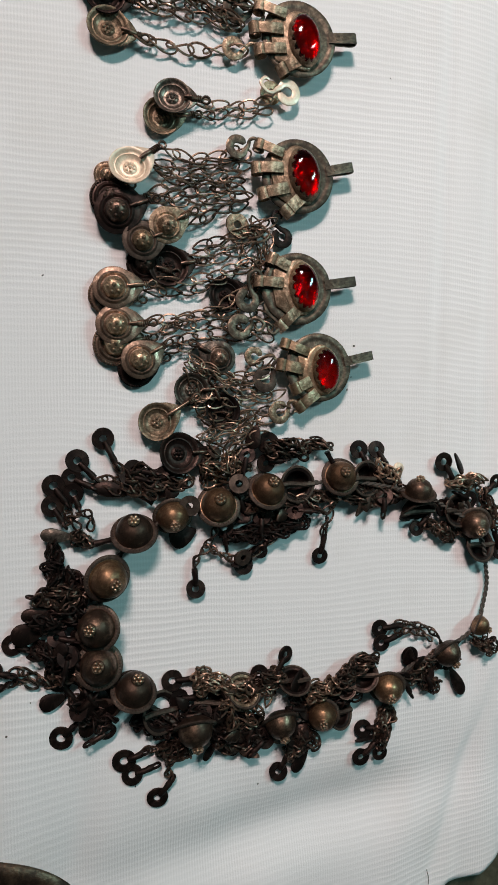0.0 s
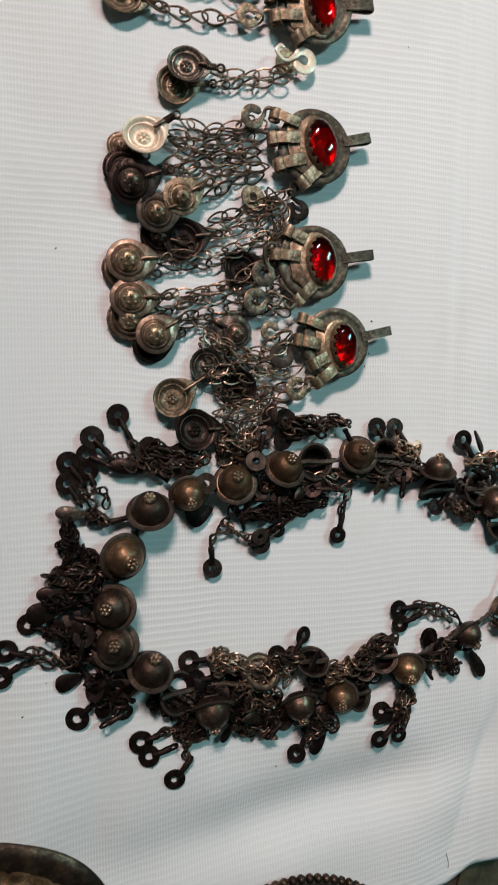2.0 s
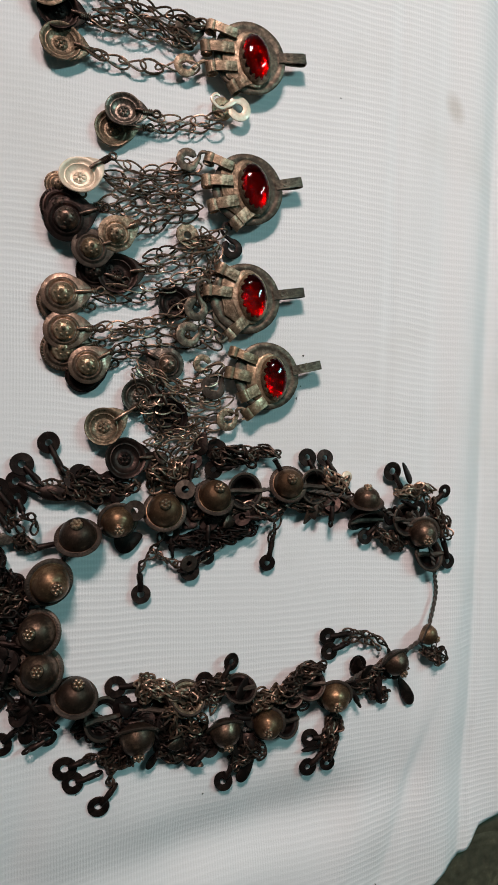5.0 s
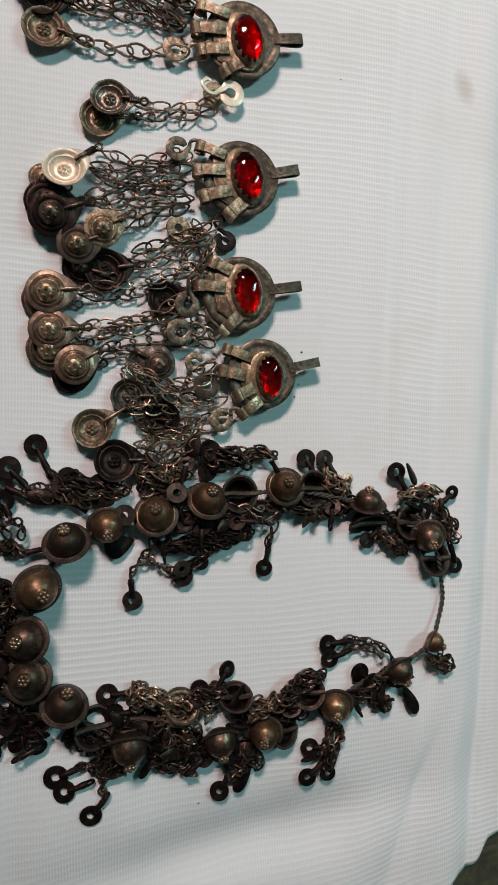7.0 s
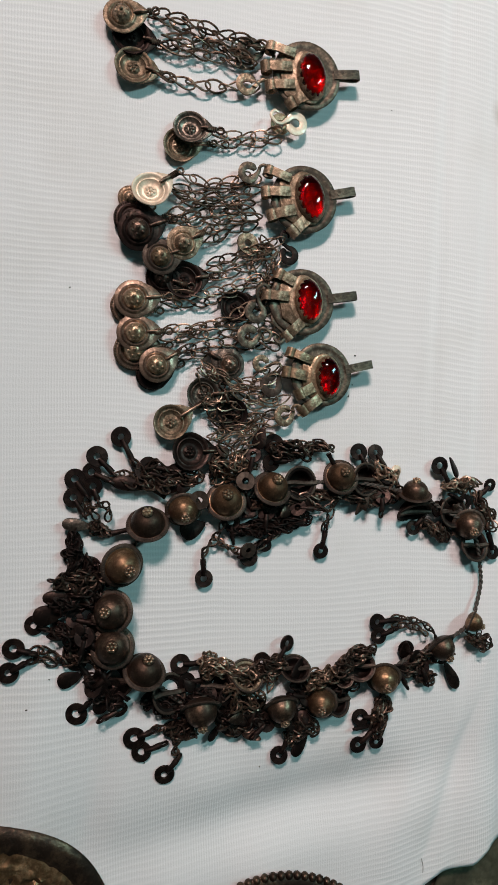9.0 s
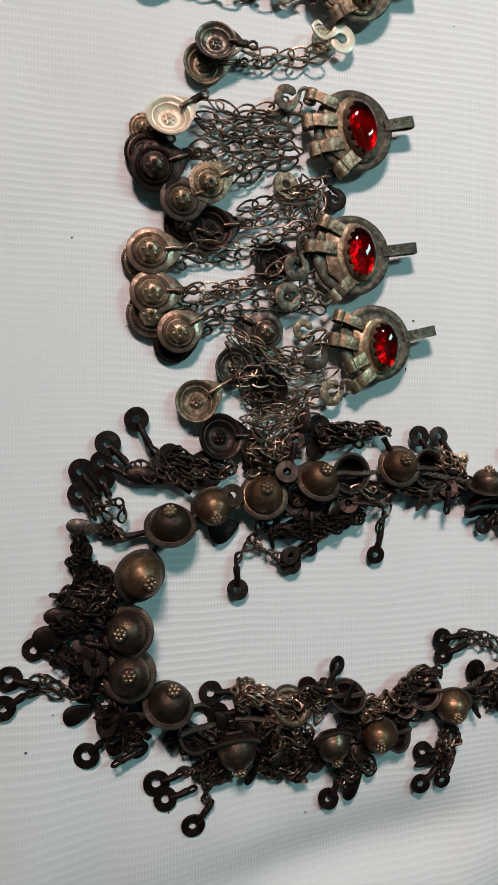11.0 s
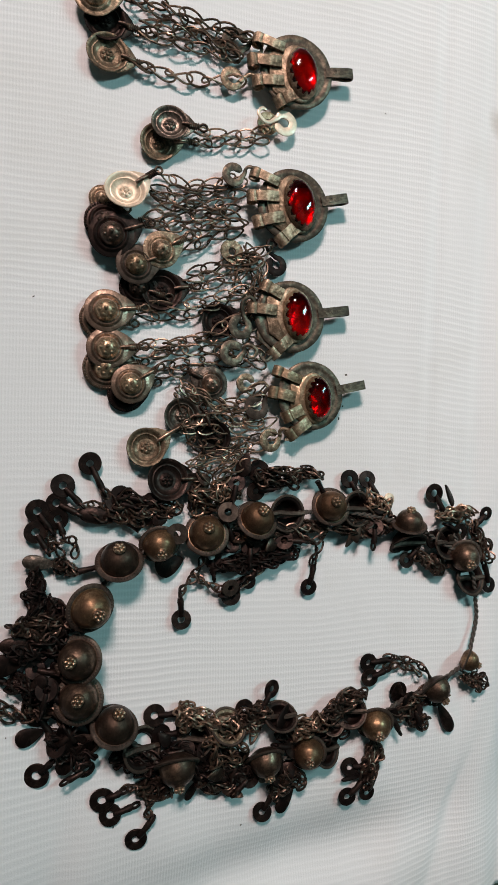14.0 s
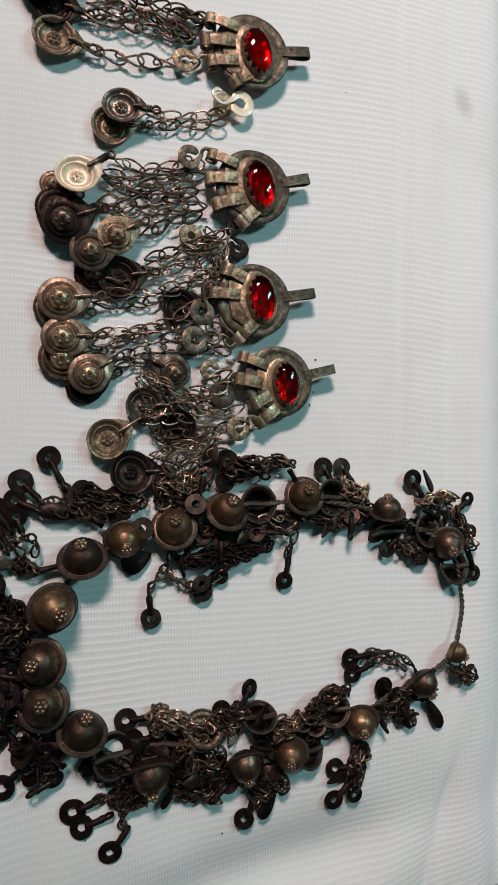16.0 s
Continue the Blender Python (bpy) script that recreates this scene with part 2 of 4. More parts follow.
PLACE = {}


def put(ob, m, parent=None):
    PLACE[ob.name] = m
    if parent:
        ob.parent = parent
        ob.matrix_basis = PLACE[parent.name].inverted() @ m
    else:
        ob.matrix_basis = m
    return ob


def at(x, y, z, normal=(0, 0, 1), turn=0.0, k=1.0):
    """A pose in millimetres whose z axis runs along normal, turned about it, with a scale."""
    n = Vector(normal).normalized()
    q = Vector((0, 0, 1)).rotation_difference(n).to_matrix().to_4x4()
    return Matrix.Translation((x * MM, y * MM, z * MM)) @ q @ Matrix.Rotation(radians(turn), 4, "Z") @ Matrix.Diagonal((k, k, k, 1))


def thing(name, x, y, z, label, category, group=""):
    ob = tagged(new(name), label, category, group)
    ob.empty_display_size = 0.01
    return put(ob, at(x, y, z))


def part(name, data, parent, m=None, label=""):
    return tagged(put(new(name, data), m or Matrix(), parent), label)


# ---- the setting ----
def bump_fn(d, w):
    return math.exp(-(d / w) ** 2)


def step_fold(d, rise, run):
    """A fold that drops steeply and comes up again slowly."""
    return math.exp(-max(d, 0.0) / run) / (1 + math.exp(-d / rise))


def cloth_height(x, y):
    """Height of the cloth, in millimetres, at a place of the plan."""
    h = 0.9 * noise.noise((x / 90, y / 140, 0.3)) + 0.5 * noise.noise((x / 35, y / 60, 2.0))
    lean = x - 0.04 * (y + 67) + 0.05 * max(0.0, -195 - y)
    far = 1 / (1 + math.exp(-(y + 40) / 25))
    h += far * (0.5 * bump_fn(lean - 66, 6) - 0.7 * bump_fn(lean - 72.5, 2.5)) - 1.3 * step_fold(lean - 99, 1.6, 9) + 1.2 * bump_fn(lean - 115, 9)
    h -= 4.6 / (1 + math.exp(-(lean - 127) / 2.0)) + 1.3 * bump_fn(lean - 134, 2.0)
    h += 3.4 * bump_fn(x - 98 - 0.25 * (y + 230), 12) * bump_fn(y + 245, 60)
    h += 3.6 * bump_fn(x + 127 - 0.1 * (y + 200), 16) * bump_fn(y + 215, 60) - 2.0 * bump_fn(x + 100 - 0.2 * (y + 235), 9) * bump_fn(y + 245, 35)
    h -= 8.5 * bump_fn(y + 252 - 0.14 * x, 17) * bump_fn(x + 5, 80)
    h -= 5.4 * step_fold(x - 84 - 0.38 * (y + 250), 1.9, 22) * bump_fn(y + 240, 52)
    h += 2.2 * noise.noise((x / 34, y / 48, 5.0)) / (1 + math.exp((y + 205) / 8))
    h += 1.2 * bump_fn(x - 62 - 0.3 * (y + 250), 9) * bump_fn(y + 262, 30)
    return h


def rib_slope(y):
    return 0.03 - 0.17 / (1 + math.exp((y + 215) / 22.0))


def hem(x):
    """The wavy near edge of the cloth."""
    return float(np.interp(x, (-340, -60, 40, 70, 82, 101, 114, 127, 133, 150, 300), (-460, -345, -310, -304, -297, -296, -287, -283, -272, -266, -258)))


def build_cloth():
    nx, ny = 250, 260
    x0, x1, y0, y1 = -340.0, 300.0, -460.0, 300.0
    verts, faces, uvs = [], [], []
    for j in range(ny + 1):
        for i in range(nx + 1):
            x = x0 + (x1 - x0) * i / nx
            low = max(y0, hem(x))
            y = low + (y1 - low) * j / ny
            verts.append((x * MM, y * MM, cloth_height(x, y) * MM))
            # the ribs sag a little from one side to the other
            uvs.append((x * MM, (y + x * rib_slope(y) + 4.0 * noise.noise((x / 110, y / 120, 7))) * MM))
    for j in range(ny):
        for i in range(nx):
            a = j * (nx + 1) + i
            faces.append((a, a + 1, a + nx + 2, a + nx + 1))
    me = bpy.data.meshes.new("cloth")
    me.from_pydata(verts, [], faces)
    layer = me.uv_layers.new(name="weave")
    loops = np.empty(len(me.loops), dtype=np.int32)
    me.loops.foreach_get("vertex_index", loops)
    layer.data.foreach_set("uv", np.array(uvs)[loops].ravel())
    me.polygons.foreach_set("use_smooth", [True] * len(me.polygons))
    me.materials.append(CLOTH)
    ob = tagged(new("cloth", me), "white ribbed cotton cloth with faint folds, spread under the jewellery", "cloth")
    put(ob, Matrix())
    s = ob.modifiers.new("thickness", "SOLIDIFY")
    s.thickness, s.offset = 0.0006, -1


build_cloth()


def box_mesh(name, x0, y0, z0, x1, y1, z1, material):
    g = Geo()
    p = [(x0, y0), (x1, y0), (x1, y1), (x0, y1)]
    g.slab(p, z0, z1, 2.0)
    return g.data(name, material)


pad = Geo().slab([(-330, -455), (-190, -440), (-60, -340), (35, -303), (118, -280), (140, -262), (290, -250), (290, 290), (-330, 290)], -16, -11.5, 2.0)
put(tagged(new("board", pad.data("board", WOOD)), "dark flat board lying under the white cloth", "board"), Matrix())
table = thing("table", 0, -60, -16, "dark wooden table under the white cloth", "table")
part("tabletop", box_mesh("tabletop", -620, -560, -46, 620, 440, -16, WOOD), table)
for lx in (-570, 570):
    for ly in (-510, 390):
        part("leg", box_mesh("leg", lx - 30, ly - 30, -750, lx + 30, ly + 30, -46, WOOD), table)
for name, c in (("floor", (-1900, -1900, -790, 1900, 1900, -750)), ("ceiling", (-1900, -1900, 1850, 1900, 1900, 1890)),
                ("wall_west", (-1940, -1900, -750, -1900, 1900, 1850)), ("wall_east", (1900, -1900, -750, 1940, 1900, 1850)),
                ("wall_north", (-1900, 1900, -750, 1900, 1940, 1850)), ("wall_south", (-1900, -1940, -750, 1900, -1900, 1850))):
    tagged(put(new(name, box_mesh(name, *c, WOOD if name == "floor" else PAINT)), Matrix()), kind="structure")


# ---- parts of the jewellery ----
def link_geo(length=9.6, width=4.4, wire=0.40, twist=0.9):
    """A long wire link, drawn in towards its two ends."""
    pts = []
    for i in range(16):
        a = 2 * math.pi * i / 16
        pts.append((length / 2 * math.cos(a), width / 2 * math.sin(a) * (0.62 + 0.38 * abs(math.sin(a))), twist * math.sin(2 * a)))
    return Geo().tube(pts, wire, 6, closed=True)


LINKS = [link_geo(9.6, 4.3, 0.43), link_geo(10.4, 3.9, 0.41, 1.3), link_geo(9.0, 4.8, 0.45, 0.6)]
HEAVY = [link_geo(7.6, 3.9, 0.62), link_geo(8.2, 3.6, 0.60, 1.2), link_geo(7.0, 4.3, 0.66, 0.6)]


def spline(pts, step):
    """Points at even steps along a smooth line through pts."""
    p = [Vector(q) for q in pts]
    p = [p[0] * 2 - p[1]] + p + [p[-1] * 2 - p[-2]]
    fine = []
    for i in range(1, len(p) - 2):
        for k in range(24):
            t = k / 24
            a, b2, c, d = p[i - 1:i + 3]
            fine.append(0.5 * (2 * b2 + (c - a) * t + (2 * a - 5 * b2 + 4 * c - d) * t * t + (3 * b2 - a - 3 * c + d) * t ** 3))
    fine.append(p[-2])
    out, run = [fine[0]], 0.0
    for a, b2 in zip(fine, fine[1:]):
        d = (b2 - a).length
        while run + d >= step:
            a = a + (b2 - a) * ((step - run) / d)
            d = (b2 - a).length
            out.append(a)
            run = 0.0
        run += d
    return out


def chain(parent, pts, material, seed, k=1.0, slack=0.5):
    """A chain of bent wire links along pts (millimetres)."""
    rnd = random.Random(seed)
    g = Geo()
    heavy = k < 0.92
    way = spline(pts, (4.9 if heavy else 6.9) * k)
    for i in range(len(way) - 1):
        a, b2 = way[i], way[i + 1]
        d = (b2 - a).normalized()
        roll = (34 if i % 2 else -34) * (1.2 if heavy else 0.7) + rnd.uniform(-25, 25)
        mid = (a + b2) / 2 + Vector((rnd.uniform(-slack, slack), rnd.uniform(-slack, slack), rnd.uniform(0, slack)))
        m = Matrix.Translation(mid) @ d.to_track_quat("X", "Z").to_matrix().to_4x4() @ Matrix.Rotation(radians(roll), 4, "X")
        m = m @ Matrix.Rotation(radians(rnd.uniform(-14, 14)), 4, "Z") @ Matrix.Diagonal((k, k, k, 1))
        g.take(rnd.choice(HEAVY if heavy else LINKS), m)
    low = min(v[2] for v in g.v) if g.v else 0
    if low < 0.3:
        g.moved(Matrix.Translation((0, 0, 0.3 - low)))
    return part("chain", g.data("chain", material), parent)


def tangle(parent, x0, y0, x1, y1, n, spread, h, material, seed, k=0.84):
    """A bunch of short chains lying over one another between two places."""
    rnd = random.Random(seed)
    for i in range(n):
        pts = []
        cnt = 4
        for j in range(cnt + 1):
            t = j / cnt
            w = spread * (0.45 + 0.9 * math.sin(math.pi * t))
            pts.append((x0 + (x1 - x0) * t + rnd.uniform(-w, w), y0 + (y1 - y0) * t + rnd.uniform(-w, w), 1.5 + rnd.uniform(0, h)))
        chain(parent, pts, material, seed * 31 + i, k, 0.6)


def washer(parent, x, y, r, tx, ty, z=1.2, material=None, seed=0, tilt=8.0, stem=True):
    """A flat ring spangle with a rolled strap that ends at (tx, ty)."""
    material = material or BLACK
    rnd = random.Random(seed + int(x * 7 + y * 13))
    r *= rnd.uniform(0.98, 1.04)
    i, t = r * rnd.uniform(0.30, 0.38), 0.45
    g = Geo().lathe([(i, -t), (r - 0.2, -t), (r, -t * 0.4), (r, t * 0.4), (r - 0.2, t), (i + 0.15, t), (i, t * 0.5)], 28, close_v=True, wob=0.012, seed=seed)
    n = (rnd.uniform(-1, 1) * math.sin(radians(tilt)), rnd.uniform(-1, 1) * math.sin(radians(tilt)), 1)
    ob = part("ring_spangle", g.data("ring_spangle", material), parent, at(x, y, z + 0.5 + r * 0.08, n, rnd.uniform(0, 360)))
    if not stem:
        return ob
    d = Vector((tx - x, ty - y, 0))
    ln = d.length
    if ln < i + 1:
        return ob
    u = d / ln
    p0, p1 = Vector((x, y, z + 1.2)) + u * (i * 0.9), Vector((tx, ty, z + 1.8))
    mid = (p0 + p1) / 2 + Vector((0, 0, 0.5))
    s = Geo().tube([p0, p0 + (mid - p0) * 0.5, mid, mid + (p1 - mid) * 0.6, p1], 1.45, 8, taper=[0.75, 1.0, 0.85, 1.05, 0.9])
    loop = [p1 + u * 1.0 + Vector((u.x * math.cos(a) * 1.9, u.y * math.cos(a) * 1.9, math.sin(a) * 1.7)) for a in np.linspace(0, 6.2832, 12, endpoint=False)]
    s.tube(loop, 0.62, 6, closed=True)
    part("strap", s.data("strap", material), ob)
    return ob


def paddle(parent, x, y, tx, ty, wide, z=1.2, material=None, tilt=(0.1, 0.05)):
    """A leaf-shaped spangle from its round end (x, y) to its narrow end (tx, ty)."""
    d = Vector((tx - x, ty - y))
    ln = d.length
    out = []
    for k in range(26):
        a = 2 * math.pi * k / 26
        c = math.cos(a)
        w = wide * math.sin(a) * (1.0 - 0.45 * (c + 0.2)) * 0.9
        out.append((ln / 2 * c, w))
    g = Geo().slab(out, -0.4, 0.4, 0.2)
    m = at((x + tx) / 2, (y + ty) / 2, z + 0.8, (tilt[0], tilt[1], 1), math.degrees(math.atan2(d.y, d.x)))
    return part("leaf_spangle", g.data("leaf_spangle", material or BLACK), parent, m)


BOSS = [(0.05, -0.03), (0.6, -0.03), (0.96, -0.02), (1.0, 0.02), (1.0, 0.06), (0.96, 0.085), (0.80, 0.07), (0.76, 0.09), (0.72, 0.16), (0.67, 0.18), (0.62, 0.15), (0.58, 0.10), (0.54, 0.12), (0.50, 0.24), (0.44, 0.36), (0.34, 0.46), (0.22, 0.53), (0.10, 0.56), (0.02, 0.565)]
CUP = [(0.05, -0.26), (0.50, -0.26), (0.86, -0.06), (0.99, 0.06), (1.0, 0.10), (0.97, 0.13), (0.88, 0.11), (0.84, 0.06), (0.74, -0.02), (0.69, -0.01), (0.66, -0.05), (0.56, -0.12), (0.46, -0.17), (0.36, -0.18), (0.30, -0.12), (0.20, -0.08), (0.10, -0.07), (0.02, -0.07)]


def medallion(parent, x, y, z, r, tx, ty, material, kind="boss", tilt=(0, 0)):
    """A stamped disc whose drawn-out tail ends in wire loops at (tx, ty)."""
    prof = [(a * r, b2 * r) for a, b2 in (BOSS[:13] + [(0.05, 0.08)] if kind == "boss" else CUP)]
    ang = math.degrees(math.atan2(ty - y, tx - x))
    ln = max(r * 1.15, math.hypot(tx - x, ty - y))
    g = Geo().lathe(prof, 36, wob=0.006, seed=int(x + y))
    cap = Geo()
    if kind == "boss":
        cap.lathe([(a * r, b2 * r) for a, b2 in BOSS[12:]], 30)
    else:
        cap.lathe([(a * r, b2 * r + 0.06) for a, b2 in CUP[12:]], 30)
    for i in range(6):
        a = 2 * math.pi * i / 6
        q, hz, s = (0.30 * r, 0.46 * r, 0.10 * r) if kind == "boss" else (0.19 * r, -0.08 * r, 0.09 * r)
        cap.ball((q * math.cos(a), q * math.sin(a), hz), s, 8, 5, 0.8)
    cap.ball((0, 0, 0.56 * r if kind == "boss" else -0.05 * r), 0.11 * r, 8, 5)
    rope = Geo()
    for i in range(44):
        a = 2 * math.pi * i / 44
        rope.ball((0.92 * r * math.cos(a), 0.92 * r * math.sin(a), 0.11 * r), 0.052 * r, 6, 4, 0.8)
    side = [(r * 0.57, r * 0.82), (r * 0.98, r * 0.58), (r * 1.22, r * 0.34), (r * 1.36, r * 0.18)]
    tail = side + [(px, -py) for px, py in side[::-1]] + [(0.97 * r * math.cos(radians(q)), 0.97 * r * math.sin(radians(q))) for q in range(-50, 51, 10)]
    g.slab(tail[::-1], -0.02 * r, 0.07 * r, 0.1)
    m = at(x, y, z + (0.12 if kind == "boss" else 0.24) * r + 0.4, (tilt[0], tilt[1], 1), ang)
    ob = part("medallion", g.data("medallion", material), parent, m)
    if kind == "boss" and z < 1.2:
        tagged(part("roped_edge", rope.data("roped_edge", material), ob, m), kind="stuff")
    rubbed = {RIMS.name: COPPER, BLACK.name: CHAIN if kind == "boss" else BLACK, GREY.name: SILVER if kind == "boss" else GREY, SILVER.name: COPPER if kind == "boss" else SILVER}.get(material.name, material)
    tagged(part("rosette", cap.data("rosette", rubbed), ob, m), kind="stuff")
    # a stout wire soldered to the disc, bent into an eye at its end, with a thin wire wound round it
    w = Geo()
    end = max(r * 1.6, ln)
    eye = [(end + 1.6 - 1.6 * math.cos(a), 1.4 * math.sin(a), 0.6 + 0.4 * math.sin(a)) for a in np.linspace(0.5, 5.8, 9)]
    w.tube([(r * 0.62, 0, 0.15 * r), (r * 0.9, 0, 0.13 * r + 0.5), (r * 1.3, 0.2, 0.9), (end - 1.5, 0.1, 0.7)] + eye, 0.9, 8, taper=[0.8, 1.0, 1.0, 0.9] + [0.6] * 9)
    turns = 5 if int(x) % 3 == 0 else 2
    w.tube([(end - 0.9 * turns + 0.9 * q / 8, 1.2 * math.cos(q * 0.785), 0.75 + 1.1 * math.sin(q * 0.785)) for q in range(8 * turns)], 0.4, 5)
    part("wire_loop", w.data("wire_loop", CHAIN if material in (BLACK, GREY, PALE) else LINK), ob, m)
    return ob


# a domed bead: shell, roped rim and a knob of seven grains, of radius 10
def dome_meshes():
    r = 10.0
    shell = Geo().lathe([(0.5, -4.2), (4.5, -3.8), (7.2, -2.2), (8.4, -0.8), (9.4, -0.5), (10.0, 0.0), (9.6, 0.5), (8.6, 0.5), (8.0, 0.6), (7.8, 1.5), (7.5, 3.2), (6.8, 5.1), (5.7, 6.7), (4.3, 7.8), (3.0, 8.4), (2.5, 8.7), (2.3, 9.3), (0.2, 9.5)], 44)
    rim = Geo()
    tooth = Geo().ball((0, 0, 0), 1.0, 6, 4)
    for i in range(48):
        rim.take(tooth, Matrix.Rotation(2 * math.pi * i / 48, 4, "Z") @ Matrix.Translation((8.95, 0, 0.45)) @ Matrix.Diagonal((0.80, 0.45, 0.34, 1)))
    rim.lathe([(8.25, 0.62), (9.6, 0.62), (10.1, 0.05), (9.6, -0.62), (8.5, -0.7)], 44, close_v=True)
    knob = Geo().ball((0, 0, 10.6), 1.05, 8, 5)
    for i in range(6):
        a = 2 * math.pi * i / 6
        knob.ball((1.65 * math.cos(a), 1.65 * math.sin(a), 10.0), 0.95, 8, 5)
    knob.lathe([(2.3, 8.8), (2.5, 9.2), (2.2, 9.8), (1.5, 10.1)], 16)
    return (shell.data("dome_bead", BRONZE), shell.data("dome_bead", SOOTY)), rim.data("roped_rim", RIMS), knob.data("knob", KNOB)


SHELL, RIM, KNOBS = dome_meshes()


def dome(parent, x, y, z, nx, ny, nz, r, turn=0.0, dark=0):
    m = at(x, y, z, (nx, ny, nz), turn, r / 10.0)
    ob = part("dome_bead", SHELL[dark], parent, m)
    tagged(part("roped_rim", RIM, ob, m), kind="stuff")
    tagged(part("knob", KNOBS, ob, m, "rubbed knob of small grains"), kind="stuff")
    return ob


def cup(parent, x, y, z, nx, ny, nz, r, material=None):
    """The hollow back of a domed bead, open towards the normal, with its shank across."""
    p = [(0.3, -6.5), (4.5, -6.0), (7.4, -3.6), (8.4, -0.6), (9.9, -0.3), (10, 0.2), (9.8, 0.5), (7.6, 0.5), (7.1, 0.1), (6.9, -1.2), (6.2, -3.4), (4.0, -5.3), (0.3, -5.8)]
    g = Geo().lathe([(a * r / 10, b2 * r / 10) for a, b2 in p], 32)
    m = at(x, y, z, (nx, ny, nz))
    ob = part("hollow_bead_back", g.data("hollow_bead_back", material or BLACK), parent, m)
    rim = Geo().lathe([(r * 0.88, 0.45), (r * 0.92, 0.25), (r * 1.01, 0.25), (r * 1.03, 0.55), (r * 0.99, 0.9), (r * 0.91, 0.85)], 36, close_v=True)
    part("rim", rim.data("rim", RIMS), ob, m)
    s = Geo().tube([(-r, 0, 0.7), (-r * 0.4, 0.3, 0.2), (r * 0.4, -0.3, 0.2), (r, 0, 0.7)], 0.15 * r, 6)
    part("shank", s.data("shank", RIMS), ob, m)
    return ob


def strap_piece(parent, x0, y0, z0, x1, y1, z1, w, material, name="strap"):
    a, b2 = Vector((x0, y0, z0)), Vector((x1, y1, z1))
    g = Geo().tube([a, a + (b2 - a) * 0.3, a + (b2 - a) * 0.7, b2], w, 8, taper=[1.0, 0.8, 0.9, 1.1])
    return part(name, g.data(name, material), parent)


# ---- pendants with a red stone ----
def pendant(name, x, y, rd, gx, gy, ga, gb, gturn, bx, by, tabs, label, face, backing, bezel, top=6.9, foil=0.84):
    ob = thing(name, x, y, 0, label, "pendant", "pendants in a row on the cloth")
    g = Geo().lathe([(0.5, -0.6), (rd - 0.5, -0.6), (rd, -0.2), (rd, 0.3), (rd - 0.5, 0.7), (rd - 2.6, 0.75), (rd - 3.2, 0.45), (rd - 4.0, 0.6), (0.5, 0.9)], 56, wob=0.006, seed=int(x + y))
    tilt = (-0.03, 0.02, 1)
    part("backing_disc", g.data("backing_disc", backing), ob, at(x, y, top - 1.0, tilt))
    # oval face plate round the stone, with a shoulder to which the tabs are soldered
    f = Geo().lathe([(0.6, 0), (1.0, 0), (1.0, 0.05), (0.97, 0.09), (0.9, 0.1), (0.6, 0.12)], 40, sx=ga * 1.42, sy=gb * 1.34)
    f.v = [(a, b2, c * 10) for a, b2, c in f.v]
    part("face_plate", f.data("face_plate", face), ob, at(gx - 1.6, gy, top - 0.2, tilt, gturn))
    sh = Geo().slab([(0, -gb * 1.25), (0, gb * 1.2), (-ga * 1.6, gb * 1.1), (-ga * 2.35, gb * 0.85), (-ga * 2.5, 0), (-ga * 2.3, -gb * 0.85), (-ga * 1.5, -gb * 1.2)], -0.3, 0.5, 0.25)
    part("shoulder", sh.data("shoulder", face), ob, at(gx - 0.5, gy, top + 0.1, tilt, gturn * 0.5))
    w = Geo()
    steps = 40
    prof = [(1.08, 0.0), (1.26, 0.0), (1.25, 1.0), (1.18, 2.0), (1.10, 2.4), (1.075, 1.9)]
    w.grid([[(ga * p * math.cos(6.2832 * j / steps), gb * (1 + (p - 1) * 0.75) * math.sin(6.2832 * j / steps), h) for j in range(steps)] for p, h in prof], True, True)
    teeth = 15
    for j in range(teeth):
        a = 6.2832 * j / teeth
        d = 6.2832 / teeth * 0.42
        base = [(ga * 1.14 * math.cos(a + s), gb * 1.10 * math.sin(a + s), 2.1) for s in (-d, d)]
        tip = (ga * 0.95 * math.cos(a), gb * 0.96 * math.sin(a), 4.3)
        outer = (ga * 1.17 * math.cos(a), gb * 1.12 * math.sin(a), 2.5)
        o = len(w.v)
        w.v.extend([base[0], base[1], tip, outer])
        w.f.extend([(o, o + 2, o + 3), (o + 1, o + 3, o + 2), (o, o + 1, o + 2), (o, o + 3, o + 1)])
    gm = at(gx, gy, top + 0.6, tilt, gturn)
    part("toothed_bezel", w.data("toothed_bezel", bezel), ob, gm)
    seat = Geo().lathe([(0.05, 0.0), (1.0, 0.0), (1.0, 0.12), (0.05, 0.14)], 36, sx=ga * 1.07, sy=gb * 1.06)
    part("seat", seat.data("seat", BLACK), ob, gm, "blackened seat under the stone")
    st = Geo()
    rows = 9
    prof = [(1.0 * math.cos(math.pi / 2 * i / rows) ** 0.8 if i < rows else 0.02, 2.4 + 3.4 * math.sin(math.pi / 2 * i / rows)) for i in range(rows + 1)]
    st.lathe([(0.3, 0.9), (0.98, 0.9), (1.0, 1.2)] + prof, 36, sx=ga * 1.07, sy=gb * 1.05)
    part("red_stone", st.data("red_stone", GLASS), ob, gm, "polished oval red glass stone")
    fo = Geo().lathe([(0.05, 0.15), (0.9, 0.15), (1.0, 0.2), (1.0, 0.35), (0.8, 0.5), (0.55, 0.6), (0.05, 0.65)], 36, sx=ga * foil, sy=gb * (foil + 0.05))
    part("foil", fo.data("foil", FOIL), ob, gm @ Matrix.Translation((0.0008, -0.0014 if foil < 0.9 else 0, 0)))
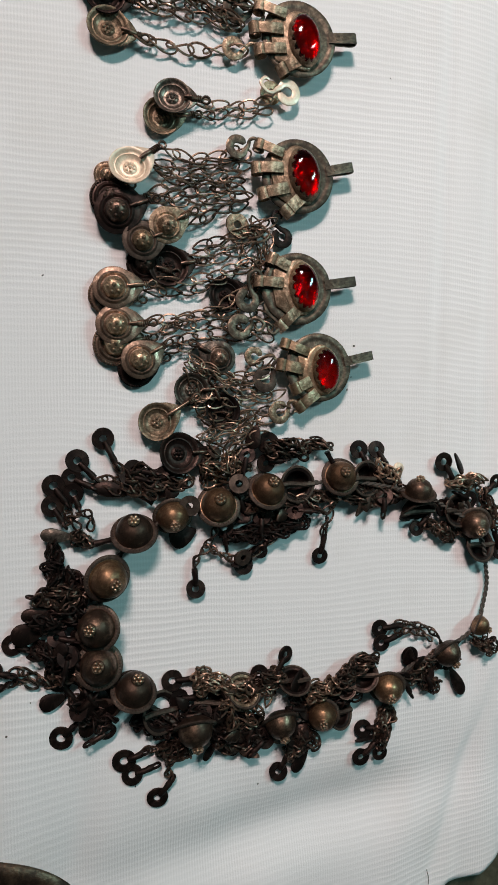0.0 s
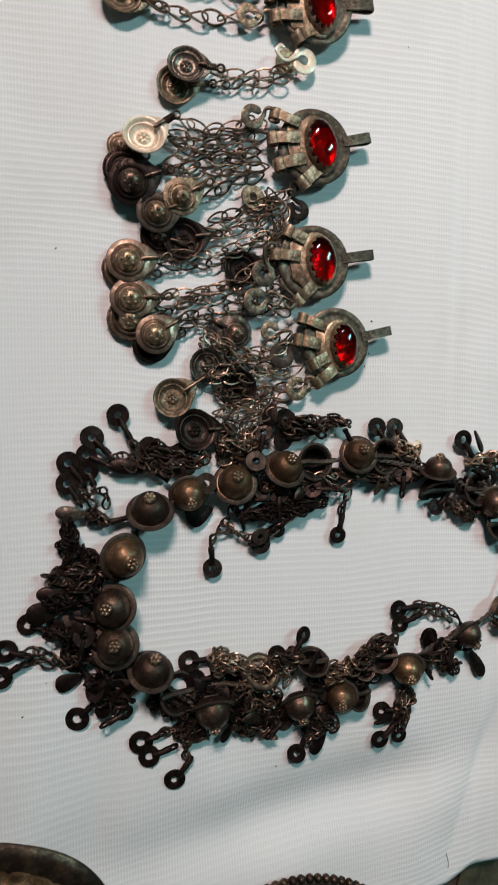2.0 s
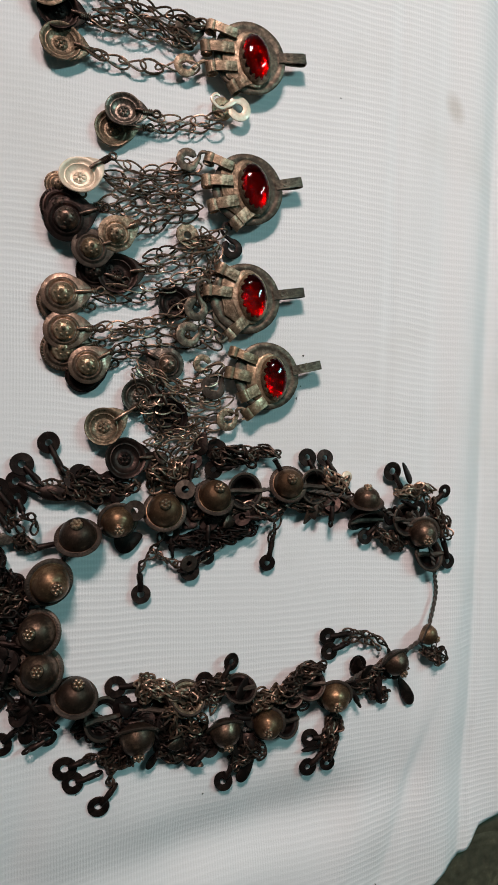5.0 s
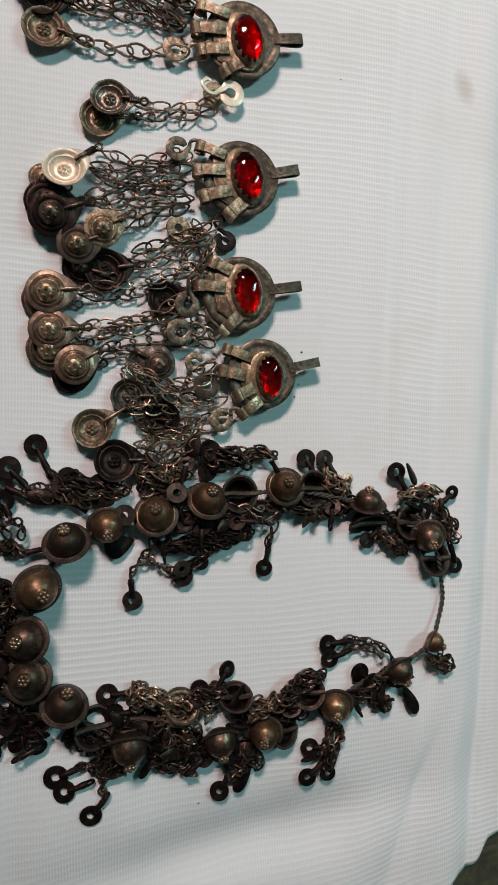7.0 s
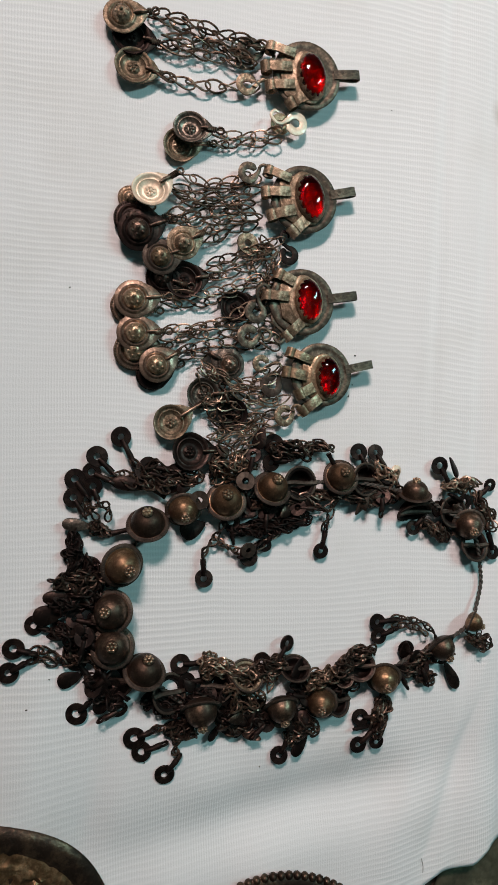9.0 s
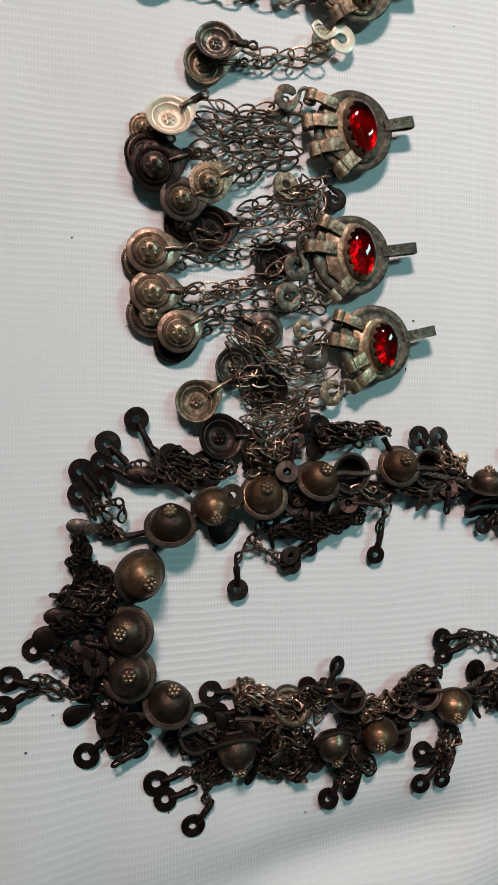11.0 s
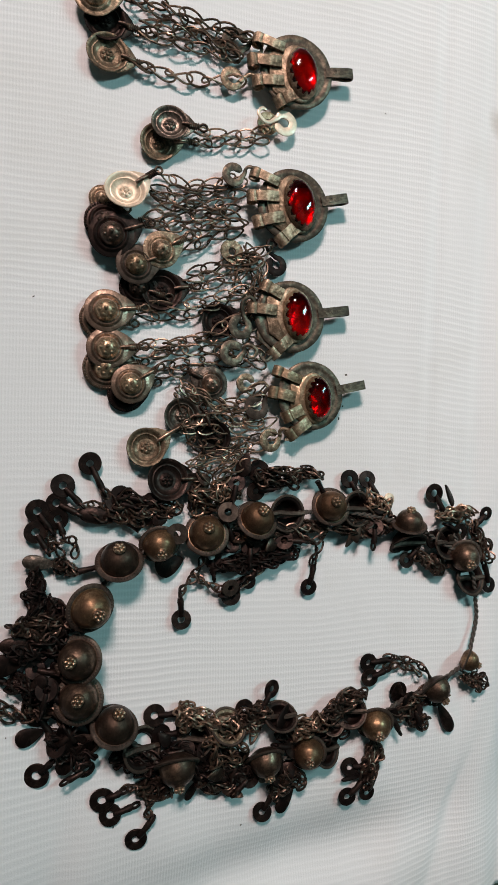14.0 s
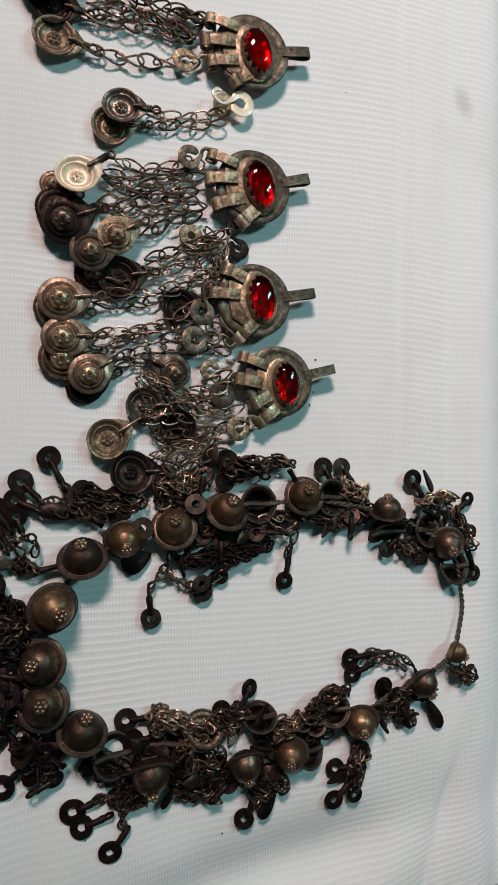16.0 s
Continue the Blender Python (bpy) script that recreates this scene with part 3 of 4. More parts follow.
    # tabs: flat strips that end in rolled loops
    for x0, y0, x1, y1, wd in tabs:
        d = Vector((x1 - x0, y1 - y0))
        ln = max(3.0, d.length - 2.4)
        t = Geo().slab([(0, -wd / 2), (ln, -wd / 2 * 0.95), (ln, wd / 2 * 0.95), (0, wd / 2)], -0.4, 0.5, 0.2)
        # stamped rings along the strip
        for q in (0.3, 0.62):
            t.lathe([(0.6, 0.44), (1.1, 0.44), (1.1, 0.56), (0.85, 0.62), (0.6, 0.56)], 12, at=(ln * q, 0, 0), close_v=True)
        mt = at(x0, y0, top + 0.9, (0.03, 0, 1), math.degrees(math.atan2(d.y, d.x)))
        tab = part("tab", t.data("tab", face), ob, mt)
        rr = 2.7
        roll = []
        for h in (-1, 1):
            roll.append([(ln + rr * 0.4 + rr * math.sin(a), h * wd * 0.52, -rr + 0.4 + rr * math.cos(a)) for a in np.linspace(0, 6.2832, 18, endpoint=False)])
        inner = [[(ln + rr * 0.4 + (rr - 0.6) * math.sin(a), h * wd * 0.52, -rr + 0.4 + (rr - 0.6) * math.cos(a)) for a in np.linspace(0, 6.2832, 18, endpoint=False)] for h in (1, -1)]
        part("rolled_loop", Geo().grid(roll + inner, True, True).data("rolled_loop", face), tab, mt)
    # the hanging loop, a strip folded back under itself
    d = Vector((bx - x, by - y))
    ln = d.length
    u0 = rd - 3.0
    strip = [(u0, 1.0), (rd + 1.0, 1.4), (ln - 2.2, 1.7), (ln - 0.5, 1.2), (ln, -0.5), (ln - 0.7, -2.0), (ln - 2.5, -2.4), (rd + 1.0, -1.6), (rd - 2, -1.2)]
    rings = [[(a, -2.1, b2) for a, b2 in strip], [(a, 2.1, b2) for a, b2 in strip]]
    under = [(a - (0.5 if i in (3, 4, 5) else 0), b2 - 0.8 if i < 4 else (b2 if i == 4 else b2 + 0.7)) for i, (a, b2) in enumerate(strip)]
    rings2 = [[(a, 2.1, b2) for a, b2 in under], [(a, -2.1, b2) for a, b2 in under]]
    bl = Geo().grid(rings + rings2, False, True)
    for q in range(3):
        bl.lathe([(0.75, -0.1), (1.3, -0.1), (1.3, 0.10), (1.05, 0.17), (0.75, 0.10)], 12, at=(rd + 1.4 + q * 3.0, 0, 1.5), close_v=True)
    part("hanging_loop", bl.data("hanging_loop", GREEN if backing is GREEN else BRASS), ob, at(x, y, top - 0.3, (0, 0, 1), math.degrees(math.atan2(d.y, d.x))))
    return ob


def hook_ring(parent, x, y, r, sx, sy, material, z=4.0):
    """A flat strip cut from sheet: an open ring whose end narrows and curls the other way round (sx, sy)."""
    u = Vector((sx - x, sy - y))
    ln = max(u.length, r * 1.4)
    way = [(0.70 * r * math.cos(radians(q)), 0.70 * r * math.sin(radians(q)), 0.0) for q in range(22, 343, 20)]
    bend = len(way)
    way += [(0.95 * r, 0.10 * r, 0.3), (ln * 0.72, 0.50 * r, 1.0), (ln, 0.60 * r, 1.6), (ln + 0.52 * r, 0.15 * r, 1.8), (ln + 0.25 * r, -0.38 * r, 1.4), (ln - 0.2 * r, -0.34 * r, 1.0)]
    line = spline(way, 0.55)
    turn = (bend - 0.5) * 0.70 * r * radians(20) / 0.55
    rings = []
    for k, p in enumerate(line):
        d = (line[min(k + 1, len(line) - 1)] - line[max(k - 1, 0)]).normalized()
        side = Vector((-d.y, d.x, 0)).normalized()
        w = (0.34 - 0.20 * min(1.0, max(0.0, (k - turn * 0.72) / (turn * 0.45)))) * r * min(1.0, 0.55 + 0.15 * min(k, len(line) - 1 - k))
        rings.append([p + side * w + Vector((0, 0, 0.25)), p + side * w * 0.8 + Vector((0, 0, 0.42)), p - side * w * 0.8 + Vector((0, 0, 0.42)), p - side * w + Vector((0, 0, 0.25)), p - side * w - Vector((0, 0, 0.3)), p + side * w - Vector((0, 0, 0.3))])
    g = Geo().grid(rings)
    g.cap(0, 6)
    g.cap(6 * (len(rings) - 1), 6, True)
    return part("bent_ring", g.data("bent_ring", material), parent, at(x, y, z, (0.06, 0.04, 1), math.degrees(math.atan2(u.y, u.x))))


# ---- the four pendants ----
p1 = pendant("red_stone_pendant", -0.6, 110.2, 16.8, 1.4, 108.9, 5.9, 9.7, 10, 26.8, 113.8, (
    (-7.0, 119.0, -19.9, 121.3, 4.3), (-8.3, 112.5, -22.2, 111.3, 4.8), (-7.0, 104.5, -19.7, 102.6, 4.6), (-0.4, 100.5, -9.1, 95.2, 5.1)),
    "tarnished silver pendant with a bright red oval stone and chains", BRASS, GREEN, BRASS, foil=0.96)
p2 = pendant("red_stone_pendant", -1.2, 50.2, 16.6, 1.3, 50.5, 5.9, 9.9, 12, 25.2, 56.6, (
    (-8.5, 59.0, -20.2, 62.4, 4.3), (-8.5, 52.9, -21.5, 51.8, 4.8), (-5.9, 44.5, -18.5, 40.9, 5.1), (-0.0, 40.7, -7.2, 33.7, 5.6)),
    "tarnished silver pendant with a deep red oval stone and eight chains", BRASS, GREEN, BRASS)
p3 = pendant("red_stone_pendant", -1.9, 0.4, 16.3, 1.0, 1.0, 5.6, 9.4, 6, 26.7, 5.2, (
    (-6.0, 9.6, -14.4, 13.3, 5.1), (-8.7, 2.4, -20.5, 2.8, 4.8), (-2.0, -9.1, -10.0, -17.0, 5.1)),
    "tarnished silver pendant with a dark red oval stone and matted chains", BRASS, GREEN, COPPER)
p4 = pendant("red_stone_pendant", 8.5, -34.7, 15.6, 11.5, -35.8, 5.1, 8.7, 4, 35.4, -28.5, (
    (3.4, -28.0, -8.2, -24.0, 4.3), (0.7, -35.7, -10.1, -33.6, 5.1), (4.2, -40.8, -3.4, -44.7, 5.1), (7.5, -45.9, -1.3, -52.9, 5.1)),
    "smaller tarnished pendant with a red oval stone, chains on the necklace", COPPER, GREEN, COPPER)

# first pendant's chains and discs
medallion(p1, -83.3, 104.1, 1.5, 8.7, -71.9, 102.3, BRASS, "cup", (0.05, 0.1))
medallion(p1, -84.4, 117.7, 1.0, 8.7, -71.7, 116.1, BLACK, "cup")
medallion(p1, -88.6, 124.7, 4.5, 8.4, -75.1, 127.7, BRASS, "boss", (-0.1, 0.05))
chain(p1, ((-72.4, 102.7,2), (-64.4, 100.6,2), (-50.4, 99.9,2), (-35.0, 101.2,2.5), (-19.7, 102.7,5)), WIRE, 11, 1.15)
chain(p1, ((-72.2, 116.5,2), (-57.5, 117.6,3), (-40.4, 118.0,3), (-20.9, 112.1,5)), LINK, 12, 1.1)
chain(p1, ((-73.5, 128.0,2), (-57.4, 125.5,3), (-37.8, 121.3,3), (-20.9, 121.7,6)), LINK, 13, 1.1)
chain(p1, ((-71.8, 115.2,2), (-55.1, 113.7,4), (-40.4, 113.7,3), (-22.0, 111.3,5)), LINK, 14, 1.1)
chain(p1, ((-75.1, 130.0,2), (-59.8, 129.3,4), (-42.8, 125.2,4), (-21.4, 122.1,5)), LINK, 15, 1.1)
chain(p1, ((-69.3, 120.7,3), (-50.2, 120.4,4), (-32.9, 114.9,4), (-23.5, 109.3,4)), LINK, 16, 1.05)
hook_ring(p1, -29.9, 103.2, 5.1, -20.2, 103.2, BRASS)
hook_ring(p1, -28.5, 119.8, 6.1, -20.4, 117.5, GREEN)
medallion(p1, -57.3, 78.1, 4.0, 7.9, -45.2, 77.2, GREY, "cup", (-0.1, 0.15))
medallion(p1, -61.6, 70.9, 0.5, 7.9, -46.9, 73.4, BRASS, "cup", (0.05, -0.05))
chain(p1, ((-46.9, 78.0,3), (-35.7, 78.4,2), (-21.6, 80.7,2.5), (-7.7, 87.1,4)), WIRE, 17)
chain(p1, ((-46.9, 73.7,2), (-34.4, 74.7,2), (-21.6, 77.0,2), (-6.9, 81.5,3)), LINK, 18)
hook_ring(p1, -5.5, 87.1, 5.6, -15.7, 88.7, PALE, 5.0)
washer(p1, -12.4, 87.5, 5.1, -12.4, 87.5, 1.0, COPPER, 5, stem=False)

# second pendant
medallion(p2, -84.3, 44.6, 0.6, 5.6, -78.5, 42.8, BRASS, "boss")
medallion(p2, -75.4, 46.6, 6.0, 8.7, -63.0, 56.6, PALE, "cup", (-0.04, 0.28))
medallion(p2, -83.1, 34.6, 1.0, 8.7, -67.5, 36.7, BLACK, "boss")
medallion(p2, -80.7, 28.6, 4.5, 9.4, -66.1, 34.0, BLACK, "boss", (-0.08, -0.04))
medallion(p2, -60.2, 24.3, 5.0, 7.7, -49.6, 30.6, BRASS, "boss", (0.05, -0.08))
medallion(p2, -70.5, 17.2, 4.5, 8.4, -58.5, 21.9, RIMS, "boss", (0.05, 0.02))
medallion(p2, -59.3, 8.0, 0.6, 8.8, -46.3, 10.6, BLACK, "cup")
medallion(p2, -69.3, 8.5, 0.3, 7.7, -58.7, 6.2, BLACK, "boss")
chain(p2, ((-62.2, 57.1,4), (-50.8, 54.5,3), (-37.1, 56.4,3), (-23.8, 61.0,5)), WIRE, 21)
chain(p2, ((-63.5, 51.3,3), (-50.9, 51.2,3), (-35.8, 55.1,3), (-22.5, 59.2,5)), LINK, 22)
chain(p2, ((-63.1, 47.8,3), (-49.7, 47.4,3), (-35.8, 51.7,3), (-21.8, 52.4,5)), LINK, 23)
chain(p2, ((-66.8, 38.0,3), (-54.6, 43.8,4), (-38.4, 47.1,3), (-22.3, 51.4,5)), WIRE, 24)
chain(p2, ((-66.1, 34.5,3), (-51.0, 39.4,3), (-35.9, 43.1,4), (-20.8, 42.2,5)), LINK, 25)
chain(p2, ((-64.4, 36.5,2), (-51.0, 35.7,3), (-35.9, 39.0,3), (-20.0, 41.1,5)), WIRE, 26)
chain(p2, ((-49.8, 30.5,3), (-41.0, 35.4,3), (-30.8, 39.4,3), (-20.0, 40.3,4)), WIRE, 27)
chain(p2, ((-49.9, 25.7,2), (-41.1, 31.2,2), (-30.9, 35.0,2), (-21.0, 38.9,4)), LINK, 28)
chain(p2, ((-65.4, 49.9,2), (-48.5, 43.2,2), (-33.3, 45.8,2), (-22.3, 48.6,4)), LINK, 29)
hook_ring(p2, -28.9, 60.4, 5.1, -21.2, 61.3, GREEN, 6.0)
washer(p2, -28.3, 28.0, 5.4, -28.0, 32.8, 1.5, BRASS, 7, stem=False)
hook_ring(p2, -7.6, 24.0, 4.8, -10.0, 32.3, BLACK, 2.5)

# third pendant
medallion(p3, -84.8, -5.6, 0.4, 8.2, -73.3, -6.5, SILVER, "boss")
medallion(p3, -82.4, -2.8, 4.0, 8.9, -68.0, -1.0, SILVER, "boss", (-0.05, 0.05))
medallion(p3, -82.0, -25.9, 0.4, 9.4, -68.7, -23.2, SILVER, "boss")
medallion(p3, -81.6, -18.3, 4.5, 8.6, -69.1, -17.2, SILVER, "boss", (-0.04, 0.05))
medallion(p3, -73.4, -36.3, 0.4, 7.9, -64.0, -32.7, BLACK, "boss")
medallion(p3, -71.9, -32.6, 4.0, 8.2, -61.0, -25.9, SILVER, "boss", (0.03, 0.02))
medallion(p3, -34.2, -3.3, 1.0, 7.7, -23.3, 0.7, BLACK, "cup")
medallion(p3, -37.2, -30.8, 2.0, 7.4, -46.1, -26.2, GREY, "boss")
chain(p3, ((-48.7, 12.9,3), (-36.1, 17.4,3), (-23.2, 23.2,3), (-11.7, 31.1,5)), WIRE, 31)
chain(p3, ((-46.3, 9.4,3), (-33.6, 13.8,4), (-23.2, 18.2,4), (-14.1, 28.0,5)), WIRE, 32)
chain(p3, ((-47.5, 16.6,2), (-33.5, 21.2,3), (-20.5, 27.1,3), (-10.6, 33.5,4)), LINK, 33)
chain(p3, ((-68.9, -0.3,3), (-56.3, 1.5,3), (-38.7, 4.9,4), (-16.2, 14.2,5)), WIRE, 34)
chain(p3, ((-68.9, -3.4,2), (-53.8, -2.7,2), (-38.8, 2.4,3), (-21.2, 10.4,4)), LINK, 35)
chain(p3, ((-69.8, -16.5,3), (-56.4, -14.3,3), (-38.9, -11.4,3), (-13.4, -11.8,4)), WIRE, 36)
chain(p3, ((-69.1, -19.6,3), (-56.5, -17.9,4), (-38.9, -16.1,4), (-11.1, -17.4,5)), LINK, 37)
chain(p3, ((-61.4, -25.4,3), (-49.1, -22.6,4), (-33.8, -19.7,4), (-13.4, -21.8,5)), LINK, 38)
chain(p3, ((-61.4, -20.5,2), (-49.0, -12.8,2), (-36.3, -8.6,3), (-21.5, 2.7,5)), WIRE, 39)
chain(p3, ((-61.5, -27.3,2), (-46.6, -25.0,2), (-33.8, -22.7,2), (-15.8, -18.0,3)), LINK, 40)
hook_ring(p3, -24.9, -5.6, 5.4, -21.2, 4.5, GREEN, 6.5)
hook_ring(p3, -28.3, -17.4, 5.6, -20.6, -16.8, GREEN, 6.0)
hook_ring(p3, -12.3, -8.4, 4.8, -13.7, -17.5, GREEN, 5.0)
tangle(p3, -19.2, 28.5, -23.3, -6.8, 4, 7, 3, LINK, 41, 0.95)

# fourth pendant
medallion(p4, -65.0, -59.0, 2.5, 8.3, -49.3, -49.3, BRASS, "cup", (-0.05, 0.08))
medallion(p4, -49.8, -45.3, 1.0, 7.7, -39.1, -44.8, GREY, "cup")
medallion(p4, -35.8, -54.3, 1.0, 7.9, -39.1, -44.8, BLACK, "cup")
medallion(p4, -55.7, -72.7, 2.5, 9.2, -43.2, -72.3, BLACK, "cup", (0.2, 0.15))
chain(p4, ((-50.4, -30.0,4), (-41.6, -36.1,4), (-28.8, -42.2,4), (-11.1, -34.5,5)), WIRE, 51)
chain(p4, ((-50.4, -33.7,3), (-39.1, -39.8,3), (-26.1, -38.3,4), (-9.8, -28.2,5)), LINK, 52)
chain(p4, ((-48.0, -48.8,4), (-36.6, -44.7,4), (-26.2, -47.2,4), (-8.5, -44.7,5)), WIRE, 53)
chain(p4, ((-48.1, -51.0,3), (-36.6, -51.0,4), (-23.6, -50.2,3), (-4.1, -45.9,5)), WIRE, 54)
chain(p4, ((-46.8, -56.0,3), (-34.1, -57.3,3), (-20.9, -54.8,3), (-2.7, -52.3,5)), LINK, 55)
chain(p4, ((-43.2, -71.8,3), (-34.1, -66.1,4), (-23.6, -61.2,4), (-8.2, -56.2,5)), WIRE, 56)
chain(p4, ((-51.7, -36.2,2), (-48.0, -44.8,3), (-44.3, -57.3,3), (-34.1, -62.4,3)), LINK, 57)
chain(p4, ((-41.4, -69.8,4), (-34.2, -72.5,5), (-28.9, -64.9,5), (-21.0, -57.4,4)), LINK, 58)
chain(p4, ((-36.8, -80.0,5), (-31.6, -72.5,5), (-26.3, -67.5,5), (-15.7, -63.8,4)), WIRE, 59)
hook_ring(p4, -21.4, -30.1, 4.3, -13.8, -32.1, BRASS, 4.0)
hook_ring(p4, -16.5, -40.4, 5.6, -9.3, -34.6, RIMS, 5.0)
hook_ring(p4, -9.8, -55.1, 5.1, -3.1, -52.8, BRASS, 5.0)
tangle(p4, -49.1, -32.5, -15.6, -44.6, 2, 6, 3, WIRE, 61, 0.95)
tangle(p4, -46.9, -64.7, -21.0, -59.9, 2, 6, 3, WIRE, 62, 0.95)

# ---- the necklace ----
neck = thing("necklace", -24.1, -139.8, 0, "blackened bronze necklace of domed beads, chains and ring spangles", "necklace")
dome(neck, -75.5, -106.1, 7.5, -0.07, 0.69, 0.72, 9.9, 58, 1)
dome(neck, -58.9, -99.7, 6.0, 0.00, -0.36, 0.93, 8.7, 6, 0)
dome(neck, -38.6, -96.1, 6.0, -0.09, 0.43, 0.90, 9.7, 27, 0)
dome(neck, -15.9, -90.4, 6.0, 0.08, 0.55, 0.83, 9.4, 54, 0)
dome(neck, 19.5, -85.1, 6.0, -0.09, 0.35, 0.93, 9.0, 3, 0)
dome(neck, 58.8, -94.0, 8.6, -0.10, 0.92, 0.40, 8.4, 20, 1)
dome(neck, 91.2, -110.6, 6.0, -0.19, -0.30, 0.93, 9.0, 3, 1)
dome(neck, -87.0, -124.2, 9.0, 0.32, -0.09, 0.94, 10.1, 10, 0)
dome(neck, -91.4, -145.2, 8.0, -0.34, 0.22, 0.92, 9.9, 52, 1)
dome(neck, -90.9, -161.3, 8.0, -0.07, 0.31, 0.95, 9.9, 55, 1)
dome(neck, -76.7, -173.4, 9.3, 0.15, 0.78, 0.60, 9.9, 57, 1)
dome(neck, -50.4, -192.8, 8.2, 0.02, -0.80, 0.60, 9.9, 45, 1)
dome(neck, -10.7, -196.0, 7.0, 0.05, -0.72, 0.69, 9.0, 15, 1)
dome(neck, 10.2, -196.6, 6.0, -0.28, -0.11, 0.95, 8.5, 30, 0)
dome(neck, 44.0, -187.3, 6.0, -0.22, -0.32, 0.92, 9.0, 26, 0)
dome(neck, 75.5, -172.9, 6.4, 0.30, -0.65, 0.70, 8.5, 10, 1)
dome(neck, 93.8, -161.6, 6.0, 0.70, -0.35, 0.62, 6.4, 10, 0)

# hollow backs between the beads
cup(neck, -1.6, -87.9, 5.5, 0.10, 0.05, 1, 8.4)
cup(neck, 33.0, -86.4, 5.5, 0.25, 0.05, 1, 8.4)
cup(neck, 82.4, -103.8, 5.5, 0.15, 0.1, 1, 8.2)
cup(neck, 96.2, -121.9, 4.0, 0.2, 0.3, 1, 8.7)
cup(neck, -89.9, -177.8, 4.5, -0.3, -0.2, 1, 8.7)
cup(neck, -64.8, -186.0, 5.0, 0.5, 0.2, 1, 9.2)
cup(neck, 19.2, -197.2, 5.0, 0.4, 0.4, 1, 7.7)
cup(neck, 30.8, -180.3, 6.0, -0.3, 0.5, 1, 7.7)
cup(neck, 22.1, -185.6, 6.0, -0.2, 0.6, 1, 5.1)
paddle(neck, -59.9, -111.2, -47.8, -106.9, 5.6, 2)
cup(neck, -27.7, -180.5, 6.0, 0.2, 0.7, 0.8, 8.2, BRASS)
cup(neck, -3.4, -179.0, 6.0, 0.0, 0.9, 0.7, 7.7)
cup(neck, -42.1, -184.7, 5.0, -0.4, 0.2, 1, 7.7)
cup(neck, 59.9, -103.0, 6.0, 0.1, -0.85, 0.6, 9.2)

# ring spangles
for x, y, r, tx, ty in (
        (-87.7, -65.9, 4.8, -82.5, -76.8), (-98.3, -75.0, 4.8, -91.3, -82.4), (-100.7, -82.1, 4.3, -92.7, -86.2), (-108.0, -85.2, 4.6, -102.9, -92.5),
        (-100.1, -88.6, 4.3, -97.9, -95.1), (-108.6, -93.7, 4.6, -104.4, -100.8), (-75.2, -79.5, 4.3, -65.5, -81.2), (-65.8, -85.6, 4.3, -59.6, -83.1)):
    washer(neck, x, y, r, tx, ty, 2.5, seed=1)
for x, y, r, tx, ty in (
        (-48.5, -133.2, 4.3, -49.2, -123.7), (-26.6, -121.4, 4.3, -22.6, -117.8), (-26.6, -124.0, 4.3, -29.3, -123.8), (10.4, -122.2, 3.8, 12.4, -111.9),
        (-18.3, -118.3, 3.3, -15.9, -114.3), (30.3, -72.6, 4.3, 33.5, -79.2), (39.4, -72.8, 4.1, 44.5, -80.8), (-28.5, -87.9, 4.3, -31.6, -81.4),
        (-15.7, -78.0, 4.3, -7.6, -76.9), (-14.6, -69.0, 5.1, -4.8, -67.8)):
    washer(neck, x, y, r, tx, ty, 2.0, seed=2)
for x, y, r, tx, ty in (
        (-19.1, -175.2, 4.1, -13.4, -179.1), (-59.3, -173.9, 4.6, -49.1, -173.5), (-56.4, -182.4, 4.1, -48.5, -182.1), (-106.9, -193.1, 5.1, -101.2, -188.0),
        (-80.7, -207.0, 5.1, -72.8, -204.4), (-77.3, -213.8, 4.6, -67.9, -211.0), (-66.4, -225.8, 4.6, -60.5, -218.8), (-10.0, -223.0, 4.3, -5.8, -215.0)):
    washer(neck, x, y, r, tx, ty, 1.0, seed=3)
for x, y, r, tx, ty in (
        (32.9, -208.2, 4.3, 40.7, -207.9), (31.8, -222.1, 4.3, 39.0, -215.3), (42.0, -221.6, 3.8, 44.4, -215.5), (41.8, -159.9, 4.3, 50.9, -158.9),
        (42.7, -167.0, 4.3, 50.3, -164.1), (58.1, -174.8, 4.3, 64.4, -181.2), (-125.4, -151.0, 4.3, -119.3, -153.3), (-107.1, -167.9, 5.1, -101.5, -175.9)):
    washer(neck, x, y, r, tx, ty, 1.5, seed=4)
for x, y, r, tx, ty in (
        (-134.0, -160.7, 4.8, -126.7, -162.7), (-136.1, -171.3, 4.8, -128.7, -167.1), (105.6, -90.1, 3.6, 100.0, -94.6), (75.6, -79.6, 4.6, 81.1, -90.2),
        (60.8, -111.8, 3.8, 65.4, -106.4), (107.7, -125.9, 4.1, 104.3, -115.5)):
    washer(neck, x, y, r, tx, ty, 2.5, seed=5)
washer(neck, -7.0, -167.0, 4.1, -11.2, -174.0, 3.0, seed=6, tilt=45)

# loose brown rings lying over the beads
for x, y, r, z in ((-29.9, -86.4, 4.4, 8.0), (-52.0, -95.2, 4.6, 8.5), (-27.5, -120.0, 3.9, 5.0)):
    washer(neck, x, y, r, x, y, z, RIMS, 9, 14.0, False)

